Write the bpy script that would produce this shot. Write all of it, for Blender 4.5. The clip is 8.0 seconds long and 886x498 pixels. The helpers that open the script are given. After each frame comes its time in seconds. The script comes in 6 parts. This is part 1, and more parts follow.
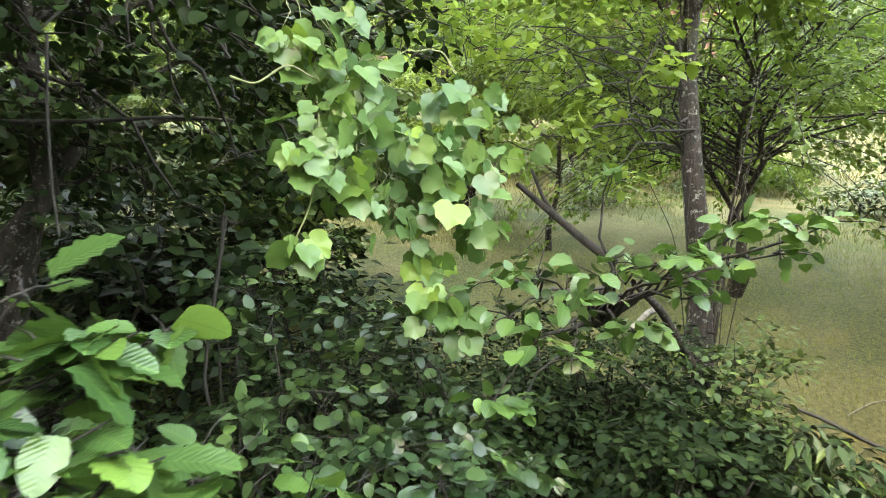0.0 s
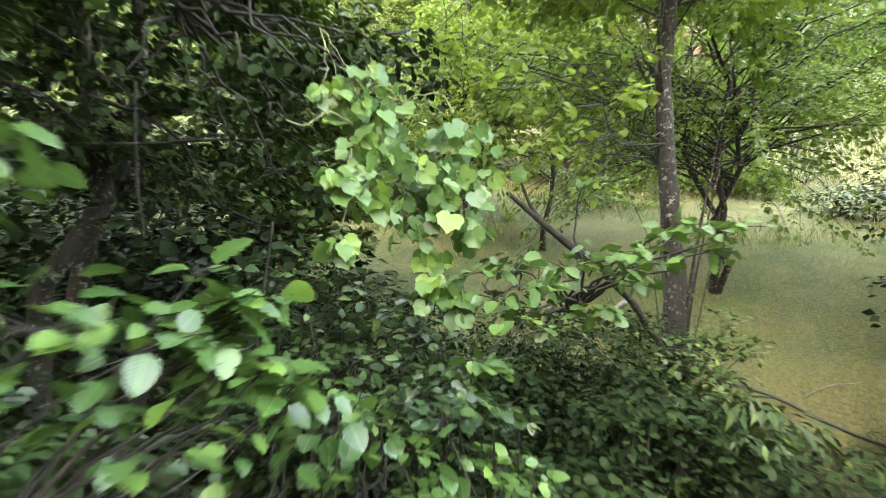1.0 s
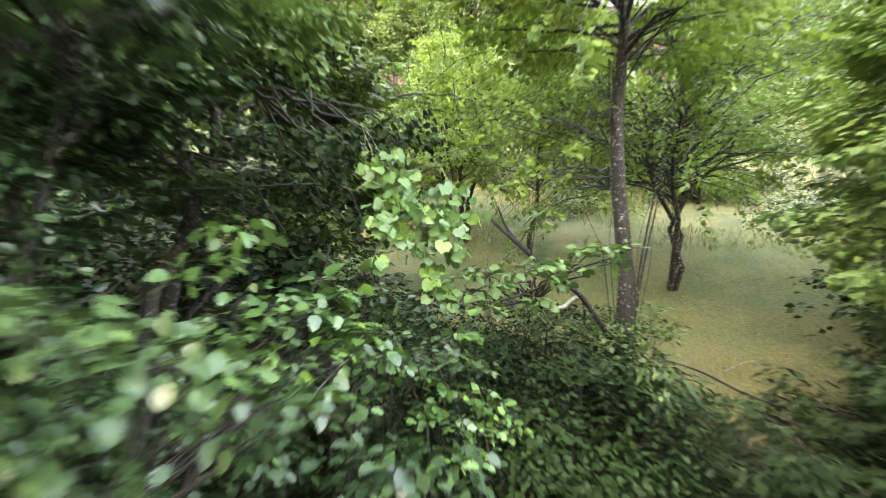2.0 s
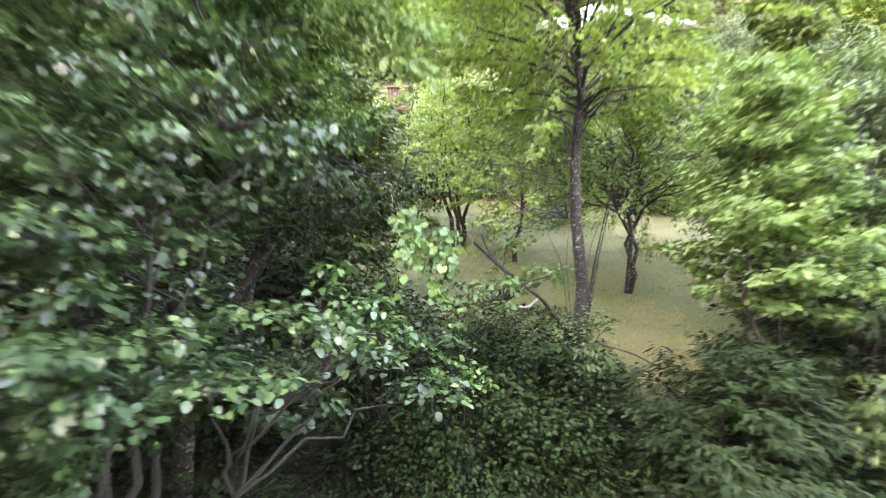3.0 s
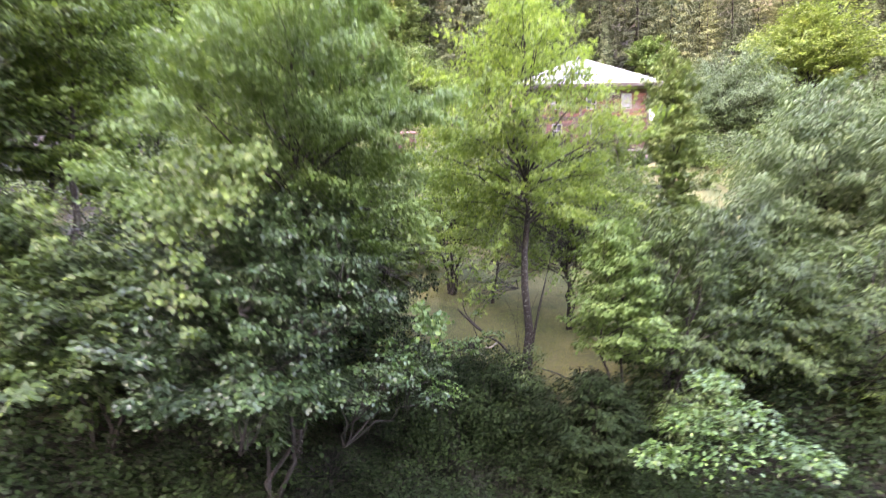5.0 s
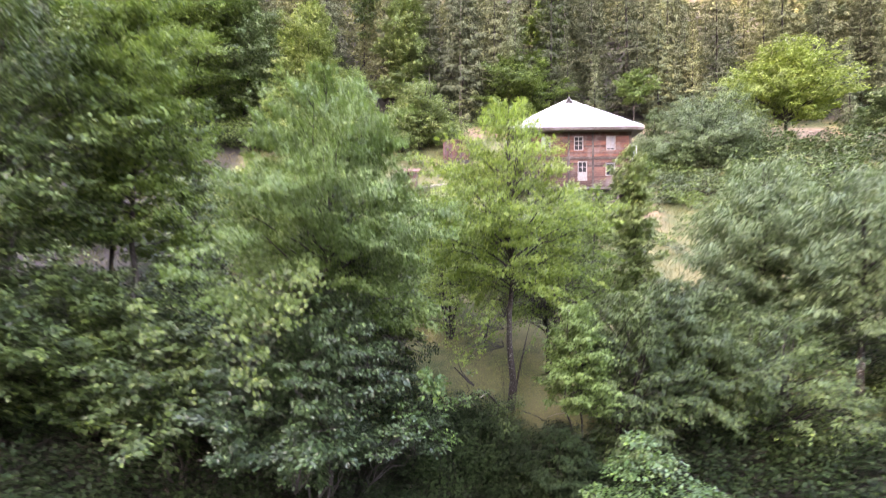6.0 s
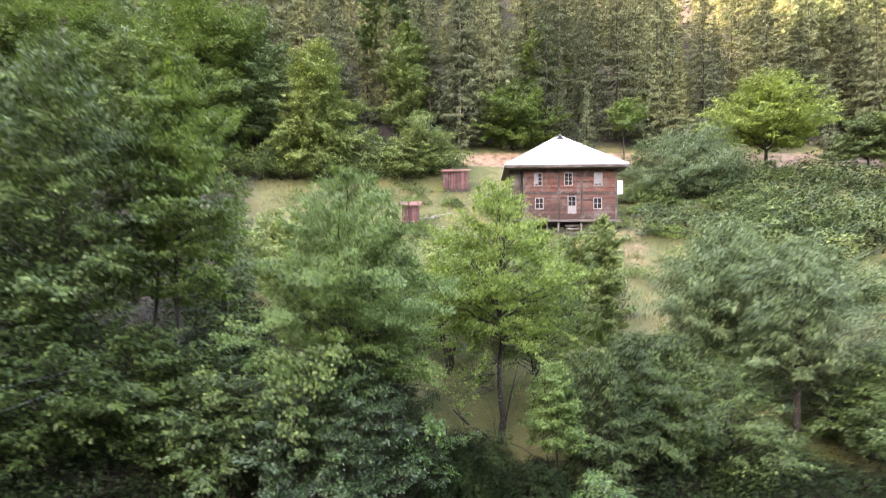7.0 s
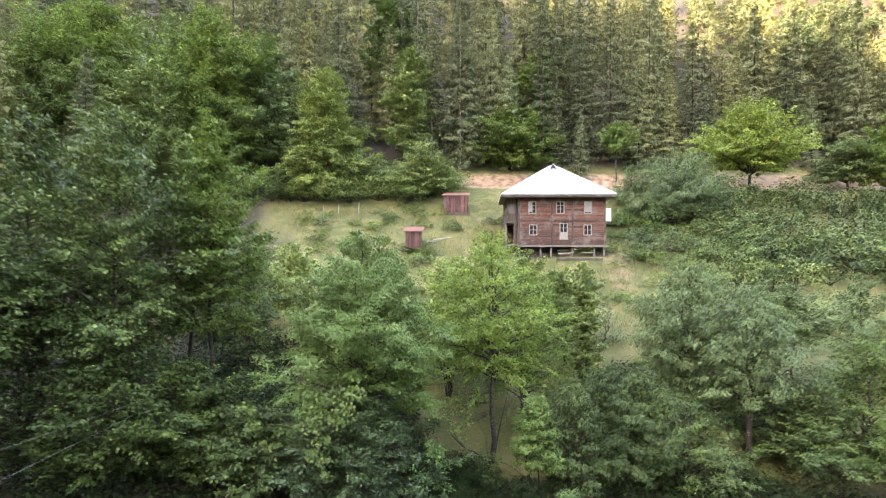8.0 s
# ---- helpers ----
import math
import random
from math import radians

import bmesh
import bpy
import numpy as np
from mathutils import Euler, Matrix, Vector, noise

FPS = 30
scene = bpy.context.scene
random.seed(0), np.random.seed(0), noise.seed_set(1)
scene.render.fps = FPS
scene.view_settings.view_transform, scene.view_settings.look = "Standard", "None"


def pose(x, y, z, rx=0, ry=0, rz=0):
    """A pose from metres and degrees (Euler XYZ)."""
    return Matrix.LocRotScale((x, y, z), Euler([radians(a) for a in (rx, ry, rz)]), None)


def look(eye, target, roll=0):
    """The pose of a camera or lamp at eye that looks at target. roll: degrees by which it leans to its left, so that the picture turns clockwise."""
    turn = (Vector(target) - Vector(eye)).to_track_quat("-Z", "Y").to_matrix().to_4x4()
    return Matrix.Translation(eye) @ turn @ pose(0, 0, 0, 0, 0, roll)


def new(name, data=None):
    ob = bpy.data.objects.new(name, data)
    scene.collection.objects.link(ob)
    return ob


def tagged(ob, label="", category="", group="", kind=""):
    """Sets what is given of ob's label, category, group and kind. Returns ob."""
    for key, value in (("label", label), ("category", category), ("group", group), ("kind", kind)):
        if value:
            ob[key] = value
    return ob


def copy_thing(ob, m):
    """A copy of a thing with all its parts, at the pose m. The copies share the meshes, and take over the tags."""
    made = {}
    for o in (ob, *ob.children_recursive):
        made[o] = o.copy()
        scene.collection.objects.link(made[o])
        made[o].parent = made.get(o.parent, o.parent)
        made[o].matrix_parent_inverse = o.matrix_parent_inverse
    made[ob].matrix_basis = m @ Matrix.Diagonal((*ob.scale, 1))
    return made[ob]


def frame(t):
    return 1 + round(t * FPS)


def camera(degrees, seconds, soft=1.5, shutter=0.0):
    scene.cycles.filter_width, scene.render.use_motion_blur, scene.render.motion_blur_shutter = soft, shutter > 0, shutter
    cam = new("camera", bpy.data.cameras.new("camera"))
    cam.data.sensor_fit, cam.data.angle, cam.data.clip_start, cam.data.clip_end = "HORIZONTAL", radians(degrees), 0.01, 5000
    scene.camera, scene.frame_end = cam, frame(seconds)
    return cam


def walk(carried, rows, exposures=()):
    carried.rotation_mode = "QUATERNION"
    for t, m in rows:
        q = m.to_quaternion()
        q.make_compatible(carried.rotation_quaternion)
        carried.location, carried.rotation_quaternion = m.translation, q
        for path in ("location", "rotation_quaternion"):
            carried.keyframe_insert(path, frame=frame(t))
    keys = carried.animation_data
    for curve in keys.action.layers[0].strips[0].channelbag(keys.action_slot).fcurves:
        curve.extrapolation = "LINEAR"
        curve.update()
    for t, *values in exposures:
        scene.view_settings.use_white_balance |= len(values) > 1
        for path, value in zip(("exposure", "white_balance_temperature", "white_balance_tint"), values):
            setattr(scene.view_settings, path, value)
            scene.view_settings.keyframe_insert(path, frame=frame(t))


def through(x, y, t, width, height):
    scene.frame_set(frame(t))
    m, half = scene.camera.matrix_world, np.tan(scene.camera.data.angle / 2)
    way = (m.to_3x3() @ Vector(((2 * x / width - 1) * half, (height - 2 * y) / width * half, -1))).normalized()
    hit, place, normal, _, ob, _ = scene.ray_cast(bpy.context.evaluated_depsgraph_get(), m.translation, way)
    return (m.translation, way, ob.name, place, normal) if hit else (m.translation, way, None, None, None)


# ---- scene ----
cam = camera(73.0, 8.0, soft=0.95, shutter=0.95)
PATH = [
    (0, (0.103, -0.163, 3.321), (0.107, 1.837, 3.321), -0.0),
    (0.5, (0.099, -0.366, 3.323), (0.104, 1.634, 3.322), 0.0),
    (1, (0.102, -0.843, 3.314), (0.104, 1.157, 3.315), -0.0),
    (1.5, (0.12, -1.547, 3.364), (0.121, 0.453, 3.364), -0.0),
    (1.7, (0.138, -1.901, 3.4), (0.138, 0.099, 3.397), -0.1),
    (2.8, (0.138, -4.701, 3.598), (0.136, -2.701, 3.591), -0.2),
    (3, (0.158, -5.197, 3.707), (0.156, -3.197, 3.698), -0.1),
    (3.5, (0.175, -6.592, 4.011), (0.174, -4.592, 4.004), -0.1),
    (4, (0.205, -8.096, 4.325), (0.2, -6.096, 4.317), -0.1),
    (4.2, (0.222, -8.738, 4.441), (0.216, -6.738, 4.436), -0.1),
    (5.3, (0.3, -12.445, 5.884), (0.294, -10.445, 5.886), 0.0),
    (5.5, (0.273, -13.191, 6.348), (0.268, -11.191, 6.352), 0.0),
    (6, (0.268, -15.222, 7.495), (0.266, -13.222, 7.501), 0.1),
    (6.5, (0.256, -17.111, 8.636), (0.253, -15.111, 8.645), -0.0),
    (7, (0.26, -19.06, 9.82), (0.258, -17.06, 9.829), 0.0),
    (7.5, (0.308, -21.121, 11.02), (0.302, -19.121, 11.029), 0.0),
    (8, (0.319, -22.945, 11.955), (0.313, -20.945, 11.963), 0.2),
]

EXPOSURES = [(0.0, 5.72, 12200, 14), (1.5, 5.74, 12300, 13), (3.0, 6.02, 9700, 30), (4.0, 5.72, 9500, 32), (5.5, 5.24, 9200, 42), (8.0, 4.52, 10100, 21)]
walk(cam, [(t, look(eye, target, roll)) for t, eye, target, roll in PATH], EXPOSURES)

# ---- light: a shaded valley under a clear sky, low sun on the upper slope ----
SUN_EL, SUN_AZ = radians(24), radians(225)   # from behind and left of the first view
world = bpy.data.worlds.new("sky")
scene.world = world
world.use_nodes = True
wn = world.node_tree
sky = wn.nodes.new("ShaderNodeTexSky")
sky.sky_type, sky.sun_disc, sky.sun_elevation, sky.sun_rotation = "NISHITA", False, SUN_EL, SUN_AZ
wn.nodes["Background"].inputs[1].default_value = 0.15
wn.links.new(sky.outputs[0], wn.nodes["Background"].inputs[0])
sun = new("sun", bpy.data.lights.new("sun", "SUN"))
sun.data.energy, sun.data.angle, sun.data.color = 3.0, radians(0.5), (1.0, 0.93, 0.78)
SUN_WAY = Vector((math.sin(SUN_AZ) * math.cos(SUN_EL), math.cos(SUN_AZ) * math.cos(SUN_EL), math.sin(SUN_EL)))
sun.matrix_world = look(SUN_WAY * 50, (0, 0, 0))

# ---- materials ----
def nodes_of(name):
    m = bpy.data.materials.new(name)
    m.use_nodes = True
    t = m.node_tree
    return m, t, t.nodes, t.links, t.nodes["Principled BSDF"]


def ramp(t, source, stops):
    r = t.nodes.new("ShaderNodeValToRGB")
    while len(r.color_ramp.elements) < len(stops):
        r.color_ramp.elements.new(0.5)
    for e, (p, c) in zip(r.color_ramp.elements, stops):
        e.position, e.color = p, (*c, 1)
    t.links.new(source, r.inputs[0])
    return r.outputs[0]


def noise_of(t, scale, detail=4, vector=None, rough=0.55):
    n = t.nodes.new("ShaderNodeTexNoise")
    n.inputs["Scale"].default_value, n.inputs["Detail"].default_value, n.inputs["Roughness"].default_value = scale, detail, rough
    if vector is None:
        vector = t.nodes.new("ShaderNodeNewGeometry").outputs["Position"]
    t.links.new(vector, n.inputs["Vector"])
    return n


def mixed(t, kind, fac, a, b):
    m = t.nodes.new("ShaderNodeMix")
    m.data_type, m.blend_type = "RGBA", kind
    for socket, v in ((m.inputs[0], fac), (m.inputs[6], a), (m.inputs[7], b)):
        if isinstance(v, (int, float)):
            socket.default_value = v
        elif isinstance(v, tuple):
            socket.default_value = (*v, 1)
        else:
            t.links.new(v, socket)
    return m.outputs[2]


def bump(t, bsdf, height, strength, distance=0.01):
    b = t.nodes.new("ShaderNodeBump")
    b.inputs["Strength"].default_value, b.inputs["Distance"].default_value = strength, distance
    t.links.new(height, b.inputs["Height"])
    t.links.new(b.outputs[0], bsdf.inputs["Normal"])


def leaf_material(name, dark, mid, light, gloss=0.4, through=0.22, veins=False, patch=0.6, shine=0.32, vary=1.0, clear=1.2):
    """Leaf: colour by leaf and by branch, a waxy upper side, and light let through."""
    m, t, n, l, b = nodes_of(name)
    geo = n.new("ShaderNodeNewGeometry")
    own = n.new("ShaderNodeObjectInfo")
    both = n.new("ShaderNodeMath"); both.operation = "ADD"
    l.new(geo.outputs["Random Per Island"], both.inputs[0]); l.new(own.outputs["Random"], both.inputs[1])
    chance = n.new("ShaderNodeMath"); chance.operation = "FRACT"; l.new(both.outputs[0], chance.inputs[0])
    col = ramp(t, chance.outputs[0], [(0.0, dark), (0.45, mid), (0.8, mid), (1.0, light)])
    big = noise_of(t, patch, 3)
    col = mixed(t, "MIX", ramp(t, big.outputs[0], [(0.42, (0, 0, 0)), (0.7, (0.8, 0.8, 0.8))]), col, mixed(t, "MIX", 0.5, mid, light))
    col = mixed(t, "MULTIPLY", 1.0, col, ramp(t, own.outputs["Random"], [(0.0, (1 - 0.22 * vary, 1 - 0.2 * vary, 1 - 0.2 * vary)), (0.5, (1.0, 1.0, 1.0)), (1.0, (1 + 0.25 * vary, 1 + 0.18 * vary, 1 + 0.05 * vary))]))
    if veins:
        at = n.new("ShaderNodeAttribute")
        at.attribute_name = "leaf_uv"
        sep = n.new("ShaderNodeSeparateXYZ")
        l.new(at.outputs["Vector"], sep.inputs[0])
        side = n.new("ShaderNodeMath"); side.operation = "ABSOLUTE"; l.new(sep.outputs[0], side.inputs[0])
        slant = n.new("ShaderNodeMath"); slant.operation = "MULTIPLY_ADD"; slant.inputs[1].default_value = -0.75
        l.new(side.outputs[0], slant.inputs[0]); l.new(sep.outputs[1], slant.inputs[2])
        wave = n.new("ShaderNodeMath"); wave.operation = "MULTIPLY"; wave.inputs[1].default_value = 62.0; l.new(slant.outputs[0], wave.inputs[0])
        sine = n.new("ShaderNodeMath"); sine.operation = "SINE"; l.new(wave.outputs[0], sine.inputs[0])
        rib = n.new("ShaderNodeMath"); rib.operation = "LESS_THAN"; rib.inputs[1].default_value = 0.014; l.new(side.outputs[0], rib.inputs[0])
        line = ramp(t, sine.outputs[0], [(0.8, (0, 0, 0)), (1.0, (0.03, 0.03, 0.03))])
        col = mixed(t, "MIX", line, col, mixed(t, "MIX", 0.6, mid, light))
        col = mixed(t, "MIX", rib.outputs[0], col, mixed(t, "MIX", 0.5, mid, light))
        bump(t, b, sine.outputs[0], 0.14, 0.004)
    l.new(col, b.inputs["Base Color"])
    b.inputs["Roughness"].default_value = gloss
    b.inputs["Specular IOR Level"].default_value = shine
    tr = n.new("ShaderNodeBsdfTranslucent")
    bright = n.new("ShaderNodeHueSaturation")
    bright.inputs["Value"].default_value = clear
    l.new(mixed(t, "MULTIPLY", 1.0, col, (1.0, 1.0, 0.6)), bright.inputs["Color"])
    l.new(bright.outputs[0], tr.inputs[0])
    mix = n.new("ShaderNodeMixShader")
    mix.inputs[0].default_value = through
    l.new(b.outputs[0], mix.inputs[1]); l.new(tr.outputs[0], mix.inputs[2])
    l.new(mix.outputs[0], n["Material Output"].inputs[0])
    return m


def bark_material(name, dark, light, scale=9.0, lichen=0.0):
    m, t, n, l, b = nodes_of(name)
    tc = n.new("ShaderNodeTexCoord")
    mp = n.new("ShaderNodeMapping")
    mp.inputs["Scale"].default_value = (1, 1, 0.22)
    l.new(tc.outputs["Object"], mp.inputs[0])
    grain = noise_of(t, scale * 3, 8, mp.outputs[0], 0.7)
    col = ramp(t, grain.outputs[0], [(0.40, dark), (0.60, light)])
    if lichen:
        spots = noise_of(t, 19.0, 6, tc.outputs["Object"], 0.75)
        col = mixed(t, "MIX", ramp(t, spots.outputs[0], [(0.56, (0, 0, 0)), (0.63, (lichen,) * 3)]), col, (0.42, 0.43, 0.38))
        moss = noise_of(t, 2.3, 4, tc.outputs["Object"])
        col = mixed(t, "MIX", ramp(t, moss.outputs[0], [(0.55, (0, 0, 0)), (0.7, (0.4, 0.4, 0.4))]), col, (0.045, 0.05, 0.022))
    l.new(col, b.inputs["Base Color"])
    b.inputs["Roughness"].default_value = 0.9
    bump(t, b, grain.outputs[0], 0.8, 0.02)
    return m


def wood_material(name, a, b2, c, run=(0.6, 14, 14), patch=0.8, bump_by=0.5):
    """Weathered boards: grain along x, grey patches, each board its own tone."""
    m, t, n, l, b = nodes_of(name)
    tc = n.new("ShaderNodeTexCoord")
    mp = n.new("ShaderNodeMapping")
    mp.inputs["Scale"].default_value = run
    l.new(tc.outputs["Object"], mp.inputs[0])
    grain = noise_of(t, 2.2, 8, mp.outputs[0], 0.65)
    col = ramp(t, grain.outputs[0], [(0.3, a), (0.52, b2), (0.75, c)])
    isl = n.new("ShaderNodeNewGeometry")
    own = n.new("ShaderNodeObjectInfo")
    both = n.new("ShaderNodeMath"); both.operation = "ADD"
    l.new(isl.outputs["Random Per Island"], both.inputs[0]); l.new(own.outputs["Random"], both.inputs[1])
    chance = n.new("ShaderNodeMath"); chance.operation = "FRACT"; l.new(both.outputs[0], chance.inputs[0])
    tone = ramp(t, chance.outputs[0], [(0, (0.38, 0.38, 0.41)), (0.5, (0.9, 0.88, 0.86)), (1, (1.45, 1.36, 1.28))])
    col = mixed(t, "MULTIPLY", 1.0, col, tone)
    worn = noise_of(t, patch, 5, tc.outputs["Object"], 0.7)
    col = mixed(t, "MIX", ramp(t, worn.outputs[0], [(0.5, (0, 0, 0)), (0.66, (0.75, 0.75, 0.75))]), col, (0.13, 0.115, 0.11))
    l.new(col, b.inputs["Base Color"])
    b.inputs["Roughness"].default_value = 0.85
    bump(t, b, grain.outputs[0], bump_by, 0.01)
    return m


def plain_material(name, a, b2, scale=6.0, rough=0.7, metal=0.0, bumpy=0.2):
    m, t, n, l, b = nodes_of(name)
    tc = n.new("ShaderNodeTexCoord")
    x = noise_of(t, scale, 7, tc.outputs["Object"], 0.65)
    l.new(ramp(t, x.outputs[0], [(0.3, a), (0.7, b2)]), b.inputs["Base Color"])
    b.inputs["Roughness"].default_value, b.inputs["Metallic"].default_value = rough, metal
    bump(t, b, x.outputs[0], bumpy, 0.01)
    return m


M_ALDER = leaf_material("alder_leaf", (0.014, 0.031, 0.011), (0.049, 0.090, 0.027), (0.15, 0.225, 0.06))
# Leaf colour taken near black to carry the deep shade below the canopy.
M_SHADE = leaf_material("shade_toned_leaf", (0.004, 0.010, 0.003), (0.012, 0.027, 0.009), (0.028, 0.052, 0.016), gloss=0.5, shine=0.1, through=0.12)
M_LIGHT = leaf_material("pale_leaf", (0.026, 0.056, 0.014), (0.085, 0.146, 0.038), (0.22, 0.31, 0.085), through=0.42)
# Paler, more translucent leaf copy whose colour carries light from behind.
M_BACKLIT = leaf_material("backlit_toned_leaf", (0.056, 0.102, 0.024), (0.112, 0.182, 0.048), (0.22, 0.305, 0.085), through=0.50, clear=1.35)
M_BRIGHT = leaf_material("bright_leaf", (0.070, 0.130, 0.038), (0.115, 0.198, 0.062), (0.20, 0.30, 0.09), through=0.35)
M_MAPLE = leaf_material("yellow_green_leaf", (0.075, 0.120, 0.030), (0.125, 0.185, 0.048), (0.21, 0.29, 0.08), through=0.4)
M_GREY = leaf_material("grey_green_leaf", (0.034, 0.056, 0.032), (0.086, 0.125, 0.066), (0.17, 0.225, 0.115))
M_VINE = leaf_material("vine_leaf", (0.040, 0.110, 0.032), (0.078, 0.160, 0.058), (0.17, 0.28, 0.05), gloss=0.38, through=0.34, shine=0.5)
M_HAZEL = leaf_material("hazel_leaf", (0.022, 0.066, 0.020), (0.046, 0.112, 0.032), (0.13, 0.24, 0.05), gloss=0.3, veins=True, shine=0.7, through=0.28)
M_GLOSSY = leaf_material("glossy_dark_leaf", (0.009, 0.024, 0.009), (0.022, 0.052, 0.021), (0.085, 0.155, 0.045), gloss=0.34, shine=0.48, through=0.18)
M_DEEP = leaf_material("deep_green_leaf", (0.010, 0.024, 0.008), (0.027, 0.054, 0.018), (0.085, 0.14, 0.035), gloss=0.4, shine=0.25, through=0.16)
M_SILVER = leaf_material("silver_green_leaf", (0.042, 0.078, 0.031), (0.090, 0.144, 0.058), (0.170, 0.242, 0.102))
M_PALE = leaf_material("fresh_pale_leaf", (0.060, 0.100, 0.030), (0.130, 0.190, 0.068), (0.24, 0.31, 0.115), through=0.28)
M_NEEDLE = leaf_material("spruce_needle", (0.066, 0.078, 0.042), (0.098, 0.116, 0.062), (0.125, 0.145, 0.078), gloss=0.55, through=0.12, patch=0.22, shine=0.08, vary=2.2)
M_PINE = leaf_material("pine_needle", (0.040, 0.058, 0.034), (0.10, 0.13, 0.072), (0.19, 0.22, 0.12), gloss=0.55, through=0.12, patch=0.25, shine=0.1)
M_DRY = leaf_material("yellow_leaf", (0.45, 0.36, 0.02), (0.5, 0.40, 0.03), (0.55, 0.45, 0.05))
M_GRASS = leaf_material("grass_blade", (0.045, 0.060, 0.018), (0.11, 0.108, 0.036), (0.24, 0.19, 0.085), gloss=0.6, through=0.3, patch=0.35)
M_STRAW = leaf_material("pale_grass_blade", (0.085, 0.125, 0.030), (0.16, 0.19, 0.055), (0.34, 0.32, 0.13), gloss=0.6, through=0.35, patch=0.5)
M_BARK = bark_material("alder_bark", (0.007, 0.005, 0.004), (0.034, 0.023, 0.017), 13, 0.55)
M_TWIG = bark_material("twig_bark", (0.009, 0.007, 0.006), (0.036, 0.029, 0.023), 14)
M_PALEBARK = bark_material("pale_bark", (0.16, 0.14, 0.12), (0.34, 0.31, 0.27), 8)
M_STEM = plain_material("vine_stem", (0.14, 0.17, 0.07), (0.22, 0.22, 0.11))


M_WIRE = plain_material("grey_cable", (0.07, 0.075, 0.08), (0.11, 0.115, 0.12), 8, 0.5)
M_PIPE = plain_material("black_pipe", (0.012, 0.012, 0.013), (0.03, 0.03, 0.03), 8, 0.5)


def ground_material():
    m, t, n, l, b = nodes_of("ground_soil_grass")
    big, small, tiny = noise_of(t, 0.16, 5), noise_of(t, 1.3, 6), noise_of(t, 22, 6, None, 0.7)
    grass = ramp(t, tiny.outputs[0], [(0.35, (0.014, 0.024, 0.007)), (0.52, (0.050, 0.068, 0.020)), (0.68, (0.13, 0.135, 0.046))])
    dry = ramp(t, tiny.outputs[0], [(0.3, (0.036, 0.040, 0.012)), (0.5, (0.11, 0.100, 0.036)), (0.75, (0.20, 0.165, 0.068))])
    col = mixed(t, "MIX", ramp(t, small.outputs[0], [(0.44, (0, 0, 0)), (0.58, (0.9, 0.9, 0.9))]), grass, dry)
    col = mixed(t, "MIX", ramp(t, big.outputs[0], [(0.45, (0, 0, 0)), (0.6, (0.75, 0.75, 0.75))]), col, dry)
    patchy = noise_of(t, 0.42, 5, None, 0.65)
    lush = ramp(t, tiny.outputs[0], [(0.35, (0.012, 0.022, 0.005)), (0.52, (0.050, 0.066, 0.015)), (0.70, (0.13, 0.135, 0.036))])
    col = mixed(t, "MIX", ramp(t, patchy.outputs[0], [(0.50, (0, 0, 0)), (0.58, (0.85, 0.85, 0.85))]), col, lush)
    at = n.new("ShaderNodeAttribute"); at.attribute_name = "kind"
    sep = n.new("ShaderNodeSeparateXYZ"); l.new(at.outputs["Vector"], sep.inputs[0])
    # Leaf litter, kept near black so that tree shade is in its colour.
    litter_shade = ramp(t, tiny.outputs[0], [(0.3, (0.006, 0.005, 0.004)), (0.8, (0.028, 0.021, 0.014))])
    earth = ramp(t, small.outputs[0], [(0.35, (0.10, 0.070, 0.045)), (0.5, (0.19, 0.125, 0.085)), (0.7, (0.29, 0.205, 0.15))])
    col = mixed(t, "MIX", sep.outputs[0], col, litter_shade)
    col = mixed(t, "MIX", sep.outputs[1], col, earth)
    l.new(col, b.inputs["Base Color"])
    b.inputs["Roughness"].default_value = 0.95
    bump(t, b, tiny.outputs[0], 0.6, 0.04)
    return m


M_GROUND = ground_material()

# ---- the ground: one sheet from the ridge behind to the wooded slope ahead ----
PROFILE_Y = (-300, -250, -120, -60, -30, -8, 0, 3, 4.4, 5.5, 7, 10.8, 18, 25, 32, 36, 42, 44, 50, 53, 54, 56, 72, 100, 150, 300)
PROFILE_Z = (58, 60, 24, 7, 1.0, -1.2, -0.9, 0.4, 1.2, 1.85, 2.15, 3.3, 5.2, 7.8, 11.2, 13.0, 15.6, 16.6, 19.6, 19.9, 20.3, 22.1, 31, 50, 84, 172)


def height(x, y):
    """Height of the ground at places x, y."""
    x, y = np.asarray(x, float), np.asarray(y, float)
    z = np.interp(y, PROFILE_Y, PROFILE_Z)
    ridge = np.clip((-y - 40) / 210, 0, 1)
    z = z + ridge * np.clip(213 - 0.66 * (x + 300), 30, 290)
    # Unseen rises to left and right, added to cut light from the horizon.
    z = z + np.clip((np.abs(x) - 80) / 160, 0, 1) * np.clip((y + 60) / 60, 0, 1) * 75
    near = np.clip((30 - np.abs(y)) / 20, 0, 1)
    z = z + 0.05 * np.sin(0.31 * x + 0.4 * y) * np.sin(0.27 * y - 0.3 * x) + 0.25 * (1 - near) * np.sin(0.21 * x + 1.3) * np.sin(0.17 * y)
    return z


def spread(lo, hi, near_lo, near_hi, near_step, far_step):
    return np.concatenate([np.arange(lo, near_lo, far_step), np.arange(near_lo, near_hi, near_step), np.arange(near_hi, hi + 0.1, far_step)])


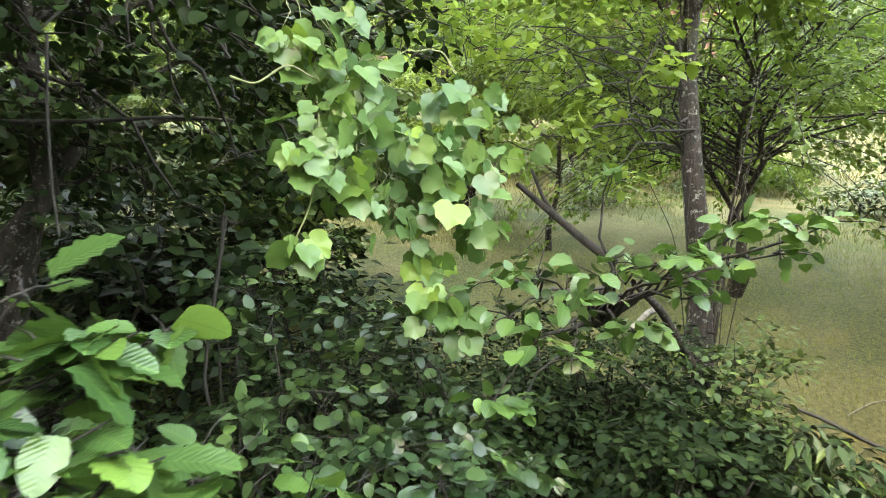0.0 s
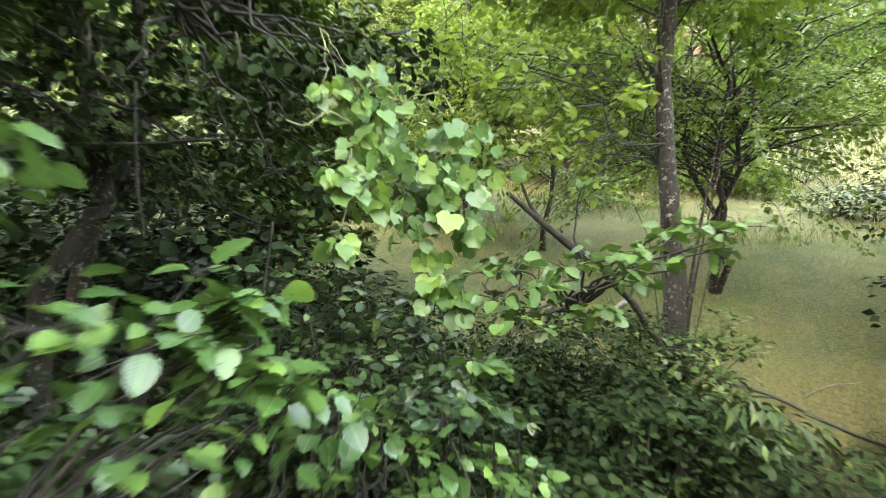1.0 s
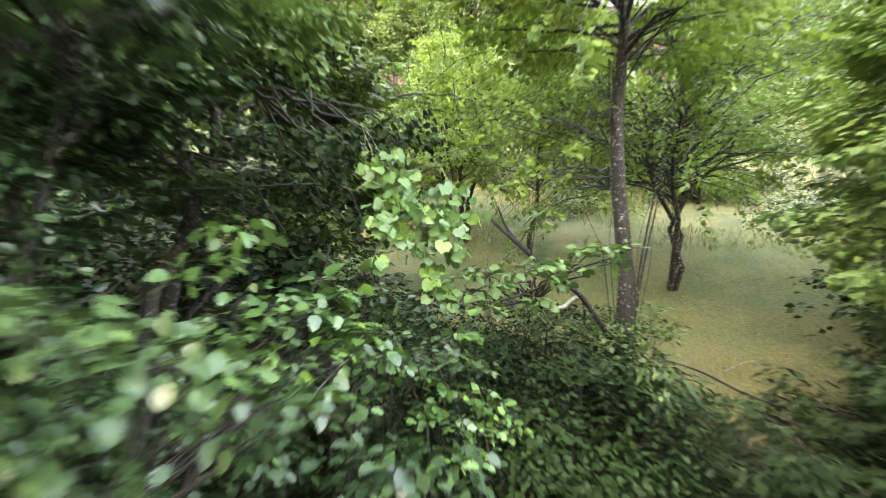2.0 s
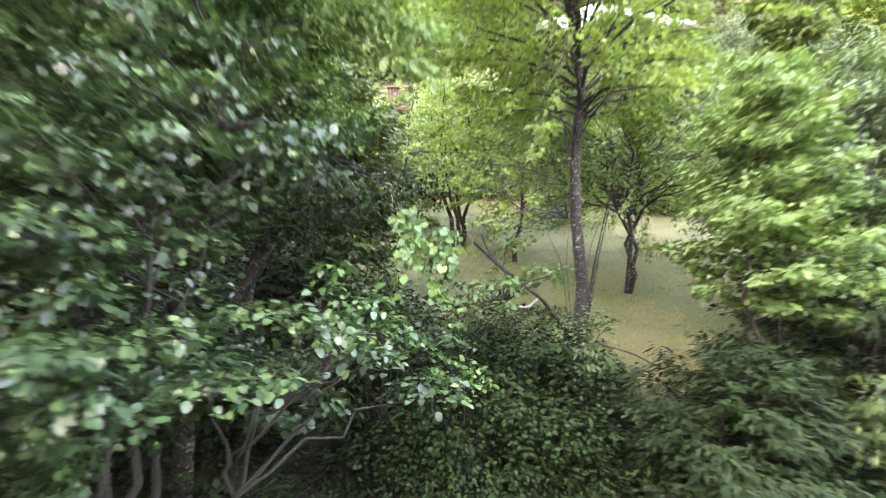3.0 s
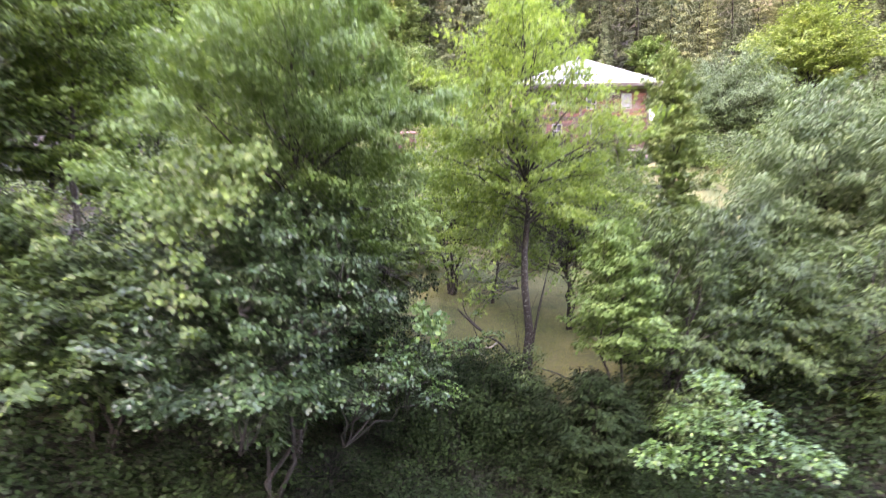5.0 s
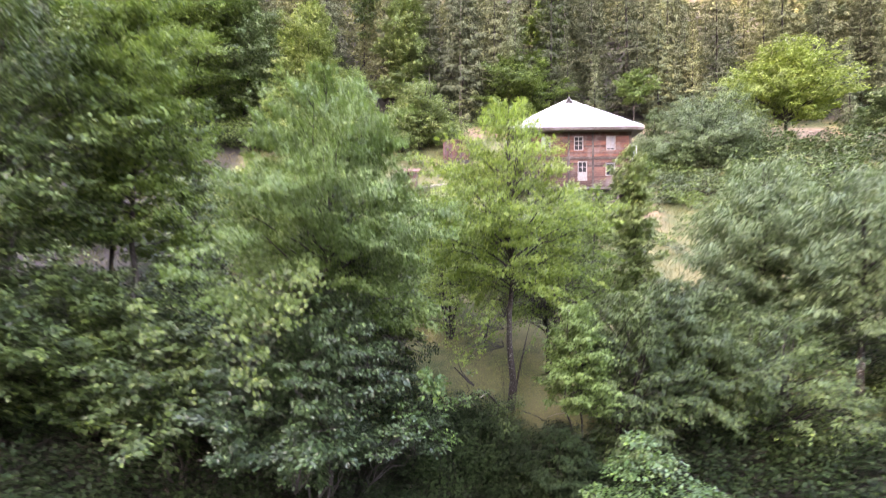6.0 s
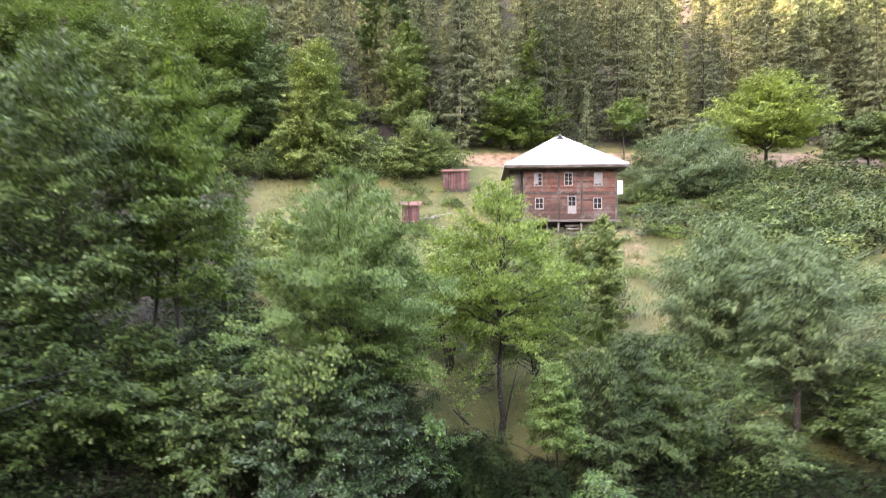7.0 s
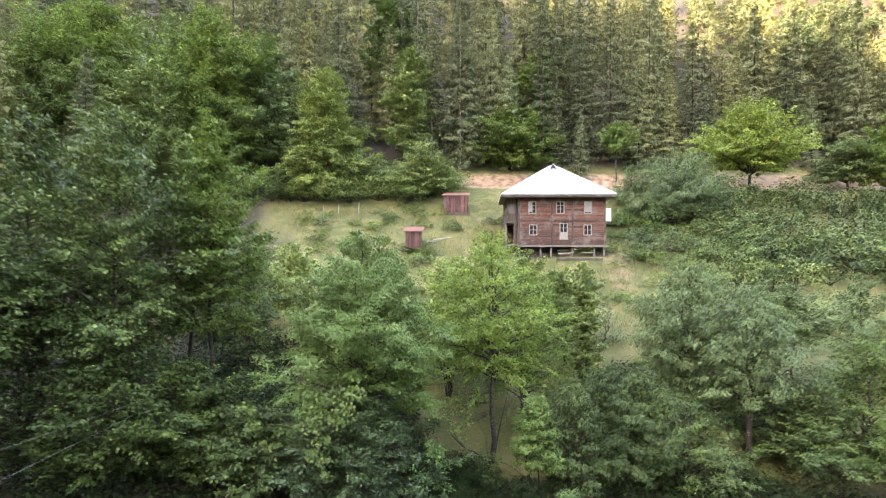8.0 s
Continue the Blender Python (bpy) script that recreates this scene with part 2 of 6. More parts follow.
def raw_mesh(name, verts, faces, sizes, material, smooth=False, extra=None):
    """A mesh from arrays: verts (n, 3), flat loop indices, vertices per face."""
    me = bpy.data.meshes.new(name)
    me.vertices.add(len(verts))
    me.vertices.foreach_set("co", np.ascontiguousarray(verts, np.float32).ravel())
    me.loops.add(len(faces))
    me.loops.foreach_set("vertex_index", np.ascontiguousarray(faces, np.int32))
    me.polygons.add(len(sizes))
    sizes = np.asarray(sizes, np.int32)
    me.polygons.foreach_set("loop_start", np.concatenate([[0], np.cumsum(sizes)[:-1]]).astype(np.int32))
    me.polygons.foreach_set("use_smooth", np.full(len(sizes), smooth))
    if extra is not None:
        a = me.attributes.new(extra[0], "FLOAT_VECTOR", "POINT")
        a.data.foreach_set("vector", np.ascontiguousarray(extra[1], np.float32).ravel())
    me.update(calc_edges=True)
    me.validate()
    me.materials.append(material)
    return me


def make_ground():
    xs, ys = spread(-520, 420, -40, 62, 0.8, 14), spread(-300, 300, -12, 62, 0.5, 8)
    gx, gy = np.meshgrid(xs, ys)
    gz = height(gx, gy)
    verts = np.stack([gx, gy, gz], -1).reshape(-1, 3)
    w, h = len(xs), len(ys)
    i = (np.arange(h - 1)[:, None] * w + np.arange(w - 1)).ravel()
    faces = np.stack([i, i + 1, i + w + 1, i + w], 1)
    x, y = verts[:, 0], verts[:, 1]
    wob = 1.2 * np.sin(x * 0.35) + 0.8 * np.sin(x * 0.83 + 1)
    litter_shade = np.maximum(np.clip((5.0 + 0.3 * wob - y) / 1.2, 0, 1), np.clip((y - 57) / 3, 0, 1))
    litter_shade = np.maximum(litter_shade, np.clip((-9 - 0.2 * y + wob - x) / 2, 0, 1))
    # The same dark colour painted under the house, in place of its shade.
    litter_shade = np.maximum(litter_shade, np.clip((4.6 - np.abs(x - 11.1)) / 0.6, 0, 1) * np.clip((y - 32.0) / 0.5, 0, 1) * np.clip((39.5 - y) / 0.5, 0, 1))
    road = np.clip((y - 49.6) / 0.8, 0, 1) * np.clip((56.6 - y) / 0.8, 0, 1) * np.clip((x - 0.5) / 3, 0, 1)
    track = np.clip(1.1 - np.abs(x - 16.6 - 0.25 * (y - 33)) / 1.2, 0, 1) * np.clip((y - 24) / 4, 0, 1) * np.clip((33.5 - y) / 2, 0, 1) * 0.6 * np.clip((y - 26) / 2, 0, 1)
    kind = np.stack([litter_shade, np.maximum(road, track), 0 * x], 1)
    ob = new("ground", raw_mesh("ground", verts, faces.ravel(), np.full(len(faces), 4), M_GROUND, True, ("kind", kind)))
    tagged(ob, "grassy hillside with fallen leaves, dark patches for shade, and a bare earth track", "ground", kind="structure")


make_ground()

# ---- plant builders ----
# Leaf outlines: vertices (across, along, up) for a leaf one unit long, and its faces.
LEAF_FEW = (np.array([(0, 0, 0), (0.33, 0.35, 0.07), (0.27, 0.78, 0.03), (0, 1, -0.14), (-0.27, 0.78, 0.03), (-0.33, 0.35, 0.07)]), [(0, 1, 2, 3), (0, 3, 4, 5)])
LEAF_TWO = (np.array([(0, 0, 0), (0.36, 0.5, 0.06), (0, 1, -0.12), (-0.36, 0.5, 0.06)]), [(0, 1, 2), (0, 2, 3)])
LEAF_NARROW = (np.array([(0, 0, 0), (0.17, 0.4, 0.02), (0, 1, -0.2), (-0.17, 0.4, 0.02)]), [(0, 1, 2), (0, 2, 3)])
LEAF_NEEDLE = (np.array([(-0.13, 0, 0), (0.13, 0, 0), (0, 1, -0.08), (-0.10, 0.05, 0), (0.10, 0.25, 0), (0.46, 0.78, -0.1), (-0.10, 0.25, 0), (0.10, 0.05, 0), (-0.46, 0.72, -0.1)]), [(0, 1, 2), (3, 4, 5), (6, 7, 8)])
LEAF_BLADE = (np.array([(-0.035, 0, 0), (0.035, 0, 0), (0, 1, 0.25)]), [(0, 1, 2)])


def broad_leaf(teeth=9, width=0.40, lobes=0.0, heart=0.10, droop=0.16):
    """A broad leaf with a toothed or lobed edge, cupped along its midrib."""
    pts, half = [], []
    for k in range(teeth + 1):
        u = k / teeth
        w = width * (math.sin(math.pi * u ** 0.72)) ** 0.62 * (1 + lobes * math.cos(u * math.pi * 4.2))
        w *= 1.0 if k % 2 else 0.93
        v = u - heart * (1 - u) * (1 if 0 < k < teeth else 0) * math.exp(-4 * u)
        half.append((w if 0 < k < teeth else 0.0, v))
    mid = [(0, v, 0.0 - droop * v * v) for w, v in half]
    right = [(w, v + 0.02, 0.16 * w + 0.02 * (-1) ** k - droop * v * v) for k, (w, v) in enumerate(half)]
    left = [(-w, v + 0.02, 0.16 * w - 0.02 * (-1) ** k - droop * v * v) for k, (w, v) in enumerate(half)]
    verts = np.array(mid + right[1:-1] + left[1:-1])
    n, faces = teeth + 1, []
    r = lambda k: n + k - 1
    q = lambda k: n + (n - 2) + k - 1
    faces.append((0, r(1), 1)); faces.append((0, 1, q(1)))
    for k in range(1, teeth - 1):
        faces.append((k, r(k), r(k + 1), k + 1)); faces.append((k, k + 1, q(k + 1), q(k)))
    faces.append((teeth - 1, r(teeth - 1), teeth)); faces.append((teeth - 1, teeth, q(teeth - 1)))
    return verts, faces


LEAF_HAZEL = broad_leaf(11, 0.40, 0.0, 0.12)
LEAF_ALDER = broad_leaf(7, 0.38, 0.0, 0.02, 0.2)


def lobed_leaf():
    """A vine leaf: heart-shaped foot and five shallow pointed lobes, cupped."""
    rim = [(0.0, 0.05), (0.14, -0.10), (0.36, -0.06), (0.50, 0.10), (0.58, 0.32), (0.50, 0.42), (0.47, 0.54), (0.44, 0.72), (0.30, 0.76), (0.17, 0.84), (0.0, 1.02)]
    rim += [(-x, y) for x, y in reversed(rim[1:-1])]
    verts = [(0, 0.36, -0.05)] + [(x, y, 0.10 * abs(x) - 0.16 * max(0, y - 0.3) ** 2 + 0.05 * math.sin(9 * x + 5 * y)) for x, y in rim]
    n = len(rim)
    return np.array(verts), [(0, 1 + k, 1 + (k + 1) % n) for k in range(n)]


LEAF_VINE = lobed_leaf()


def leaves(name, kind, places, ways, ups, sizes, material, keep_uv=False):
    """One mesh of many leaves: each with its foot, its way, its upper side and its length."""
    tv, tf = kind
    ways = ways / np.maximum(np.linalg.norm(ways, axis=1, keepdims=True), 1e-6)
    side = np.cross(ways, ups)
    side /= np.maximum(np.linalg.norm(side, axis=1, keepdims=True), 1e-6)
    up = np.cross(side, ways)
    v = places[:, None] + sizes[:, None, None] * (tv[None, :, :1] * side[:, None] + tv[None, :, 1:2] * ways[:, None] + tv[None, :, 2:] * up[:, None])
    n, k = len(places), len(tv)
    loop = np.concatenate([np.array(f) for f in tf])
    faces = (np.arange(n)[:, None] * k + loop[None]).ravel()
    counts = np.tile([len(f) for f in tf], n)
    uv = ("leaf_uv", np.tile(tv * (1, 1, 0), (n, 1))) if keep_uv else None
    return raw_mesh(name, v.reshape(-1, 3), faces, counts, material, True, uv)


def tubes(name, lines, material, most=6):
    """One mesh of tapered tubes; each line is an array of x, y, z, radius."""
    verts, faces, base = [], [], 0
    for line in lines:
        line = np.asarray(line, float)
        sides = most if line[0, 3] > 0.03 else min(4, most)
        a = np.linspace(0, 2 * np.pi, sides, endpoint=False)
        p, r = line[:, :3], line[:, 3]
        d = np.gradient(p, axis=0)
        d /= np.maximum(np.linalg.norm(d, axis=1, keepdims=True), 1e-6)
        ref = np.where(np.abs(d[:, 2:3]) > 0.9, (1.0, 0, 0), (0, 0, 1.0))
        s = np.cross(d, ref); s /= np.linalg.norm(s, axis=1, keepdims=True)
        u = np.cross(s, d)
        ring = p[:, None] + r[:, None, None] * (np.cos(a)[None, :, None] * s[:, None] + np.sin(a)[None, :, None] * u[:, None])
        n = len(p)
        verts.append(ring.reshape(-1, 3))
        i = base + (np.arange(n - 1)[:, None] * sides + np.arange(sides)).ravel()
        j = base + (np.arange(n - 1)[:, None] * sides + (np.arange(sides) + 1) % sides).ravel()
        faces.append(np.stack([i, j, j + sides, i + sides], 1))
        base += n * sides
    verts, faces = np.concatenate(verts), np.concatenate(faces)
    return raw_mesh(name, verts, faces.ravel(), np.full(len(faces), 4), material, True)


def bend(a, b, sag, r0, r1, rng, steps=6, wob=0.04):
    """A bowed line from a to b; sag lifts or lowers its middle."""
    a, b = np.asarray(a, float), np.asarray(b, float)
    t = np.linspace(0, 1, steps)[:, None]
    span = np.linalg.norm(b - a)
    p = a + (b - a) * t + np.array([0, 0, 1.0]) * sag * span * 4 * t * (1 - t)
    p[1:-1] += rng.normal(0, wob * span, (steps - 2, 3))
    return np.hstack([p, r0 + (r1 - r0) * t])


# The open lane in the foliage, along which nothing grows.
LANE = np.array([(0.1, 0.5, 3.32), (0.1, -0.9, 3.32), (0.14, -4.7, 3.6), (0.2, -8.7, 4.45), (0.28, -12.5, 5.9), (0.3, -23.5, 12.2)])


def lane_gap(p):
    """How far places lie from the open lane."""
    best = np.full(len(p), 1e9)
    for a, b in zip(LANE[:-1], LANE[1:]):
        t = np.clip(((p - a) @ (b - a)) / ((b - a) @ (b - a)), 0, 1)
        best = np.minimum(best, np.linalg.norm(p - (a + t[:, None] * (b - a)), axis=1))
    return best


def part(name, data, parent, label=""):
    ob = new(name, data)
    ob.parent = parent
    return tagged(ob, label)


def clump_leaves(rng, centres, radii, count, flat=0.5, droop=0.35, out_from=None):
    """Feet, ways and upper sides of leaves in leafy sprays round the centres."""
    k = rng.integers(0, len(centres), count)
    d = rng.normal(0, 1, (count, 3))
    d /= np.linalg.norm(d, axis=1, keepdims=True)
    d[:, 2] = np.where(rng.random(count) < 0.7, np.abs(d[:, 2]), d[:, 2])
    r = rng.random(count) ** 0.33
    off = d * r[:, None] * radii[k][:, None]
    off[:, 2] *= flat
    p = centres[k] + off
    o = off / np.maximum(radii[k][:, None], 1e-6)
    if out_from is not None:
        o = o + 0.5 * (p - out_from) / np.maximum(np.linalg.norm(p - out_from, axis=1, keepdims=True), 1e-6)
    ways = o + rng.normal(0, 0.45, (count, 3))
    ways[:, 2] = ways[:, 2] * 0.4 - droop + rng.normal(0, 0.2, count)
    ups = np.array([0, 0, 0.75]) + 0.6 * o + rng.normal(0, 0.28, (count, 3))
    return p, ways, ups


SHAPES = {
    "oval": lambda u: math.sin(math.pi * (0.08 + 0.88 * u)) ** 0.6,
    "cone": lambda u: (1 - u) ** 0.75 * min(1, 0.35 + 4 * u),
    "egg": lambda u: math.sin(math.pi * min(1, 0.12 + 0.86 * u) ** 0.75) ** 0.7,
    "dome": lambda u: math.sqrt(max(0.0, 1 - u * u)) * min(1, 0.6 + 2 * u),
    "pole": lambda u: (0.85 + 0.15 * math.sin(23 * u)) * min(1, 0.3 + 5 * (1 - u)),
}


def tree(name, seed, x, y, top, radius, low, label, category="tree", leaf=LEAF_FEW, size=0.09, count=9000, boughs=30, subs=7, material=None,
         bark=None, girth=0.1, shape="oval", lean=(0.0, 0.0), stems=1, flat=0.5, droop=0.35, rise=(0.1, 1.35), group="", gap=0.75, sides=7, fill=0.1, arches=0, spread=0.13):
    """A broadleaved tree: tapered stems, boughs that rise more steeply towards the tip, forking side branches, and leaves along those.
    top: height of its tip; low: of its lowest leaves (world)."""
    rng = np.random.default_rng(seed)
    z0 = float(height(x, y)) - 0.12
    here = np.array([x, y, z0])
    tall = top - z0
    root = new(name)
    root.location = (x, y, z0)
    tagged(root, label, category, group)
    lines, trunks, twigs = [], [], []
    for s in range(stems):
        a = rng.random() * 6.28
        tip = np.array([lean[0], lean[1], tall * 0.97]) + (0 if stems == 1 else 0.45 * radius) * np.array([math.cos(a), math.sin(a), 0])
        start = np.array([math.cos(a), math.sin(a), 0]) * (girth * 1.1 if stems > 1 else 0)
        line = bend(start, tip, 0, girth, girth * 0.12, rng, 10, 0.008 + 0.012 * (stems > 1))
        line[0, 3] *= 1.3; line[1, 3] *= 1.05
        lines.append(line); trunks.append(line)
        twigs.append((line[7, :3], line[9, :3], 0.10 * radius))
    lo, hi = low - z0, tall
    shape_of = SHAPES[shape]
    wob = rng.random(4) * 6.28
    up = np.array([0, 0, 1.0])
    for k in range(boughs):
        u = (k + rng.random()) / boughs
        a = k * 2.4 + rng.normal(0, 0.35)
        big = 1 + 0.2 * math.sin(3 * a + wob[0]) * math.sin(5 * u + wob[1]) + 0.12 * math.sin(2 * a + 7 * u + wob[2])
        reach = max(radius * shape_of(u) * big * rng.uniform(0.72, 1.16), 0.06 * radius)
        h = min(lo + (hi - lo) * (0.02 + 0.98 * u), hi - 0.05)
        t = trunks[k % stems]
        foot = min(max(h - reach * (rise[0] + (rise[1] - rise[0]) * u ** 1.2) * rng.uniform(0.8, 1.2), 0.8 * min(lo, h), 0.15 * tall), 0.95 * tall)
        at = np.array([np.interp(foot, t[:, 2], t[:, i]) for i in range(4)])
        end = np.array([lean[0] * h / tall + math.cos(a) * reach, lean[1] * h / tall + math.sin(a) * reach, h])
        bough = bend(at[:3], end, 0.05 + 0.05 * (1 - u), max(0.008, min(at[3] * 0.55, 0.012 + 0.011 * reach)), 0.004, rng, 7, 0.02)
        if lane_gap(bough[-1:, :3] + here)[0] < gap:
            continue
        lines.append(bough)
        span = np.linalg.norm(end - at[:3])
        twigs.append((bough[3, :3], bough[6, :3], spread * 0.55 * span * 0.6 + 0.06))
        for j in range(subs):
            v = 0.22 + 0.76 * (j + rng.random()) / subs
            i = min(5, int(v * 6))
            base = bough[i, :3] + (bough[i + 1, :3] - bough[i, :3]) * (v * 6 - i)
            d = bough[i + 1, :3] - bough[i, :3]
            d = d / max(np.linalg.norm(d), 1e-6)
            side = np.cross(d, up) * (1 if j % 2 else -1)
            side = side / max(np.linalg.norm(side), 0.2)
            turn = radians(rng.uniform(30, 70)) * (1.1 - 0.5 * v)
            way = d * math.cos(turn) + side * math.sin(turn) + up * rng.normal(0.02, 0.25)
            length = span * (0.56 - 0.34 * v) * rng.uniform(0.65, 1.3)
            tip = base + way * length
            tip[2] -= 0.3 * droop * length
            if lane_gap(tip[None] + here)[0] < gap:
                continue
            twigs.append((base, tip, spread * length + 0.05))
            if rng.random() < 0.7:
                lines.append(np.array([(*base, 0.004 + 0.004 * length), (*((base + tip) / 2 + up * 0.04 * length), 0.004), (*tip, 0.002)]))
    # long arching side branches with small leaves along them
    for k in range(arches):
        a, reach = rng.random() * 6.28, radius * rng.uniform(0.7, 1.35)
        t = trunks[k % len(trunks)]
        h = tall * rng.uniform(0.25, 0.75)
        at = np.array([np.interp(h, t[:, 2], t[:, i]) for i in range(3)])
        end = at + (math.cos(a) * reach, math.sin(a) * reach, rng.uniform(-0.55, 0.2) * reach)
        arc = bend(at, end, rng.uniform(0.14, 0.32), 0.017, 0.003, rng, 9, 0.015)
        lines.append(arc)
        twigs.append((arc[3, :3], arc[8, :3], 0.05))
    part("trunk", tubes(name + "_trunk", lines, bark or M_BARK, sides), root)
    A, B, width = (np.array([q[i] for q in twigs]) for i in range(3))
    long = np.linalg.norm(B - A, axis=1)
    weight = (long + 0.1) * (width + 0.1)
    k = rng.choice(len(twigs), count, p=weight / weight.sum())
    off = rng.normal(0, 1, (count, 3)) * (0.75, 0.75, flat * 0.75)
    p = A[k] + (B[k] - A[k]) * (0.38 + 0.68 * rng.random(count))[:, None] + off * width[k][:, None]
    w = 0.7 * (B[k] - A[k]) / np.maximum(long[k], 1e-6)[:, None] + 0.55 * off + rng.normal(0, 0.35, (count, 3))
    w[:, 2] = 0.5 * w[:, 2] - droop
    middle = np.array([lean[0] * 0.6, lean[1] * 0.6, lo + 0.35 * (hi - lo)])
    out = (p - middle) / np.maximum(np.linalg.norm(p - middle, axis=1, keepdims=True), 1e-6)
    n = up * 0.6 + 0.4 * out + 0.4 * off / (0.75, 0.75, 0.75 * flat) + rng.normal(0, 0.22, (count, 3))
    s = size * (0.65 + 0.6 * rng.random(count))
    # leaves round the stem, deep inside the crown
    m = int(fill * count)
    v, a = rng.random(m) ** 0.9, rng.random(m) * 6.28
    e = radius * np.array([shape_of(0.06 + 0.84 * q) for q in v]) * 0.5 * rng.random(m) ** 0.55
    h = lo + (hi - lo) * (0.03 + 0.8 * v)
    p = np.concatenate([p, np.stack([lean[0] * h / tall + np.cos(a) * e, lean[1] * h / tall + np.sin(a) * e, h], 1)])
    w = np.concatenate([w, rng.normal(0, 1, (m, 3)) * (1, 1, 0.5)])
    n = np.concatenate([n, rng.normal(0, 0.5, (m, 3)) + (0, 0, 0.6)])
    s = np.concatenate([s, size * (0.95 if y < 6 else 1.6) * (0.7 + 0.6 * rng.random(m))])
    ok = (lane_gap(p + here) > gap) & (p[:, 2] > 0.1)
    part("crown", leaves(name + "_crown", leaf, p[ok], w[ok], n[ok], s[ok], material or M_ALDER, leaf is LEAF_HAZEL), root)
    return root


def conifer(name, seed, tall, radius, bare, material, label, whorls=28, arms=9, blades=26, bark=None, taper=0.85, big=1.0, sparse=0.0):
    """A spruce or pine standing at the origin: straight stem, tiers of drooping arms, and needled twigs along both sides of each arm."""
    rng = np.random.default_rng(seed)
    root = new(name)
    tagged(root, label, "tree", "conifers on the slope")
    lines = [bend((0, 0, -0.5), (0, 0, tall), 0, 0.008 * tall + 0.04, 0.015, rng, 8, 0.002)]
    P, W, U, S = [], [], [], []
    up = np.array([0, 0, 1.0])
    for k in range(whorls):
        u = (k + rng.random() * 0.5) / whorls
        h = bare + (tall - bare) * u
        reach = radius * ((1 - u) ** taper) * min(1, 0.55 + 2.5 * u) * rng.uniform(0.8, 1.12) + 0.12
        for j in range(arms):
            if rng.random() < sparse:
                continue
            a = 6.28 * (j + rng.random()) / arms
            d = np.array([math.cos(a), math.sin(a), 0])
            across = np.array([-d[1], d[0], 0])
            length = reach * rng.uniform(0.6, 1.15)
            fall = 0.10 + 0.42 * (1 - u) + rng.normal(0, 0.06)
            n = max(5, int(blades * (0.35 + 0.65 * length / radius)))
            t = 0.10 + 0.92 * rng.random(n) ** 0.7
            z = h - fall * length * t + 0.30 * fall * length * t ** 3 + rng.uniform(-0.5, 0.5) * (tall - bare) / whorls
            wide = rng.normal(0, 0.13, n) * length * (1.2 - t)
            pos = d * (t * length)[:, None] + across * wide[:, None] + up * (z - 0.35 * np.abs(wide) + rng.normal(0, 0.05, n))[:, None]
            hang = rng.random(n) < 0.45
            way = d * 0.55 + across * (np.sign(wide) * rng.uniform(0.3, 1.0, n))[:, None] + up * np.where(hang, -0.95, -0.15 + 0.25 * u)[:, None] + rng.normal(0, 0.15, (n, 3))
            P.append(pos); W.append(way); U.append(np.array([0, 0, 0.8]) + 0.55 * d + rng.normal(0, 0.25, (n, 3)))
            S.append(rng.uniform(0.55, 1.1, n) * (0.40 + 0.10 * length) * big)
            if rng.random() < 0.4:
                lines.append(np.array([(0, 0, h, 0.03), (*(d[:2] * length * 0.8), h - fall * length * 0.75, 0.008)]))
    # dense old needles round the stem
    n = int(whorls * arms * 2.2)
    v = rng.random(n)
    a, e = rng.random(n) * 6.28, radius * 0.5 * (1 - v) ** taper * rng.random(n) ** 0.5
    P.append(np.stack([np.cos(a) * e, np.sin(a) * e, bare + (tall - bare) * 0.95 * v], 1))
    W.append(rng.normal(0, 0.6, (n, 3)) - (0, 0, 0.8)); U.append(rng.normal(0, 1, (n, 3))); S.append(rng.uniform(0.6, 1.0, n) * (1.0 - 0.6 * v) * big)
    part("trunk", tubes(name + "_trunk", lines, bark or M_TWIG, 5), root)
    part("crown", leaves(name + "_crown", LEAF_NEEDLE, np.concatenate(P), np.concatenate(W), np.concatenate(U), np.concatenate(S), material), root)
    return root


def shrub(name, seed, x, y, radius, tall, label, leaf=LEAF_FEW, size=0.07, count=2500, material=None, clumps=26, category="shrub", flat=0.6, droop=0.3, gap=0.6, group="", z=None, twig=True, clump=0.33):
    """A bush: leafy sprays on thin stems from one foot."""
    rng = np.random.default_rng(seed)
    z0 = float(height(x, y)) - 0.08 if z is None else z
    root = new(name)
    root.location = (x, y, z0)
    tagged(root, label, category, group)
    a, r, u = rng.random(clumps) * 6.28, radius * rng.random(clumps) ** 0.5, rng.random(clumps)
    c = np.stack([np.cos(a) * r, np.sin(a) * r, tall * (0.12 + 0.82 * u * np.sqrt(np.maximum(0, 1 - (r / radius) ** 2 * 0.75)))], 1)
    rad = clump * min(radius, tall) * (0.6 + 0.7 * rng.random(clumps))
    ok = lane_gap(c + (x, y, z0)) > gap
    c, rad = c[ok], rad[ok]
    lines = [bend((0.06 * math.cos(i), 0.06 * math.sin(i), 0), q, 0.08, 0.008 + 0.006 * radius, 0.004, rng, 4, 0.04) for i, q in enumerate(c[::2])]
    tagged(part("stem", tubes(name + "_stem", lines, M_TWIG, 4), root), kind="stuff")
    p, w, up = clump_leaves(rng, c, rad, count, flat, droop, np.array([0, 0, 0.3 * tall]))
    ok = (lane_gap(p + (x, y, z0)) > gap) & (p[:, 2] > 0.02)
    p, w, up = p[ok], w[ok], up[ok]
    part("foliage", leaves(name + "_leaves", leaf, p, w, up, size * (0.65 + 0.6 * rng.random(len(p))), material or M_ALDER, leaf is LEAF_HAZEL), root)
    return root

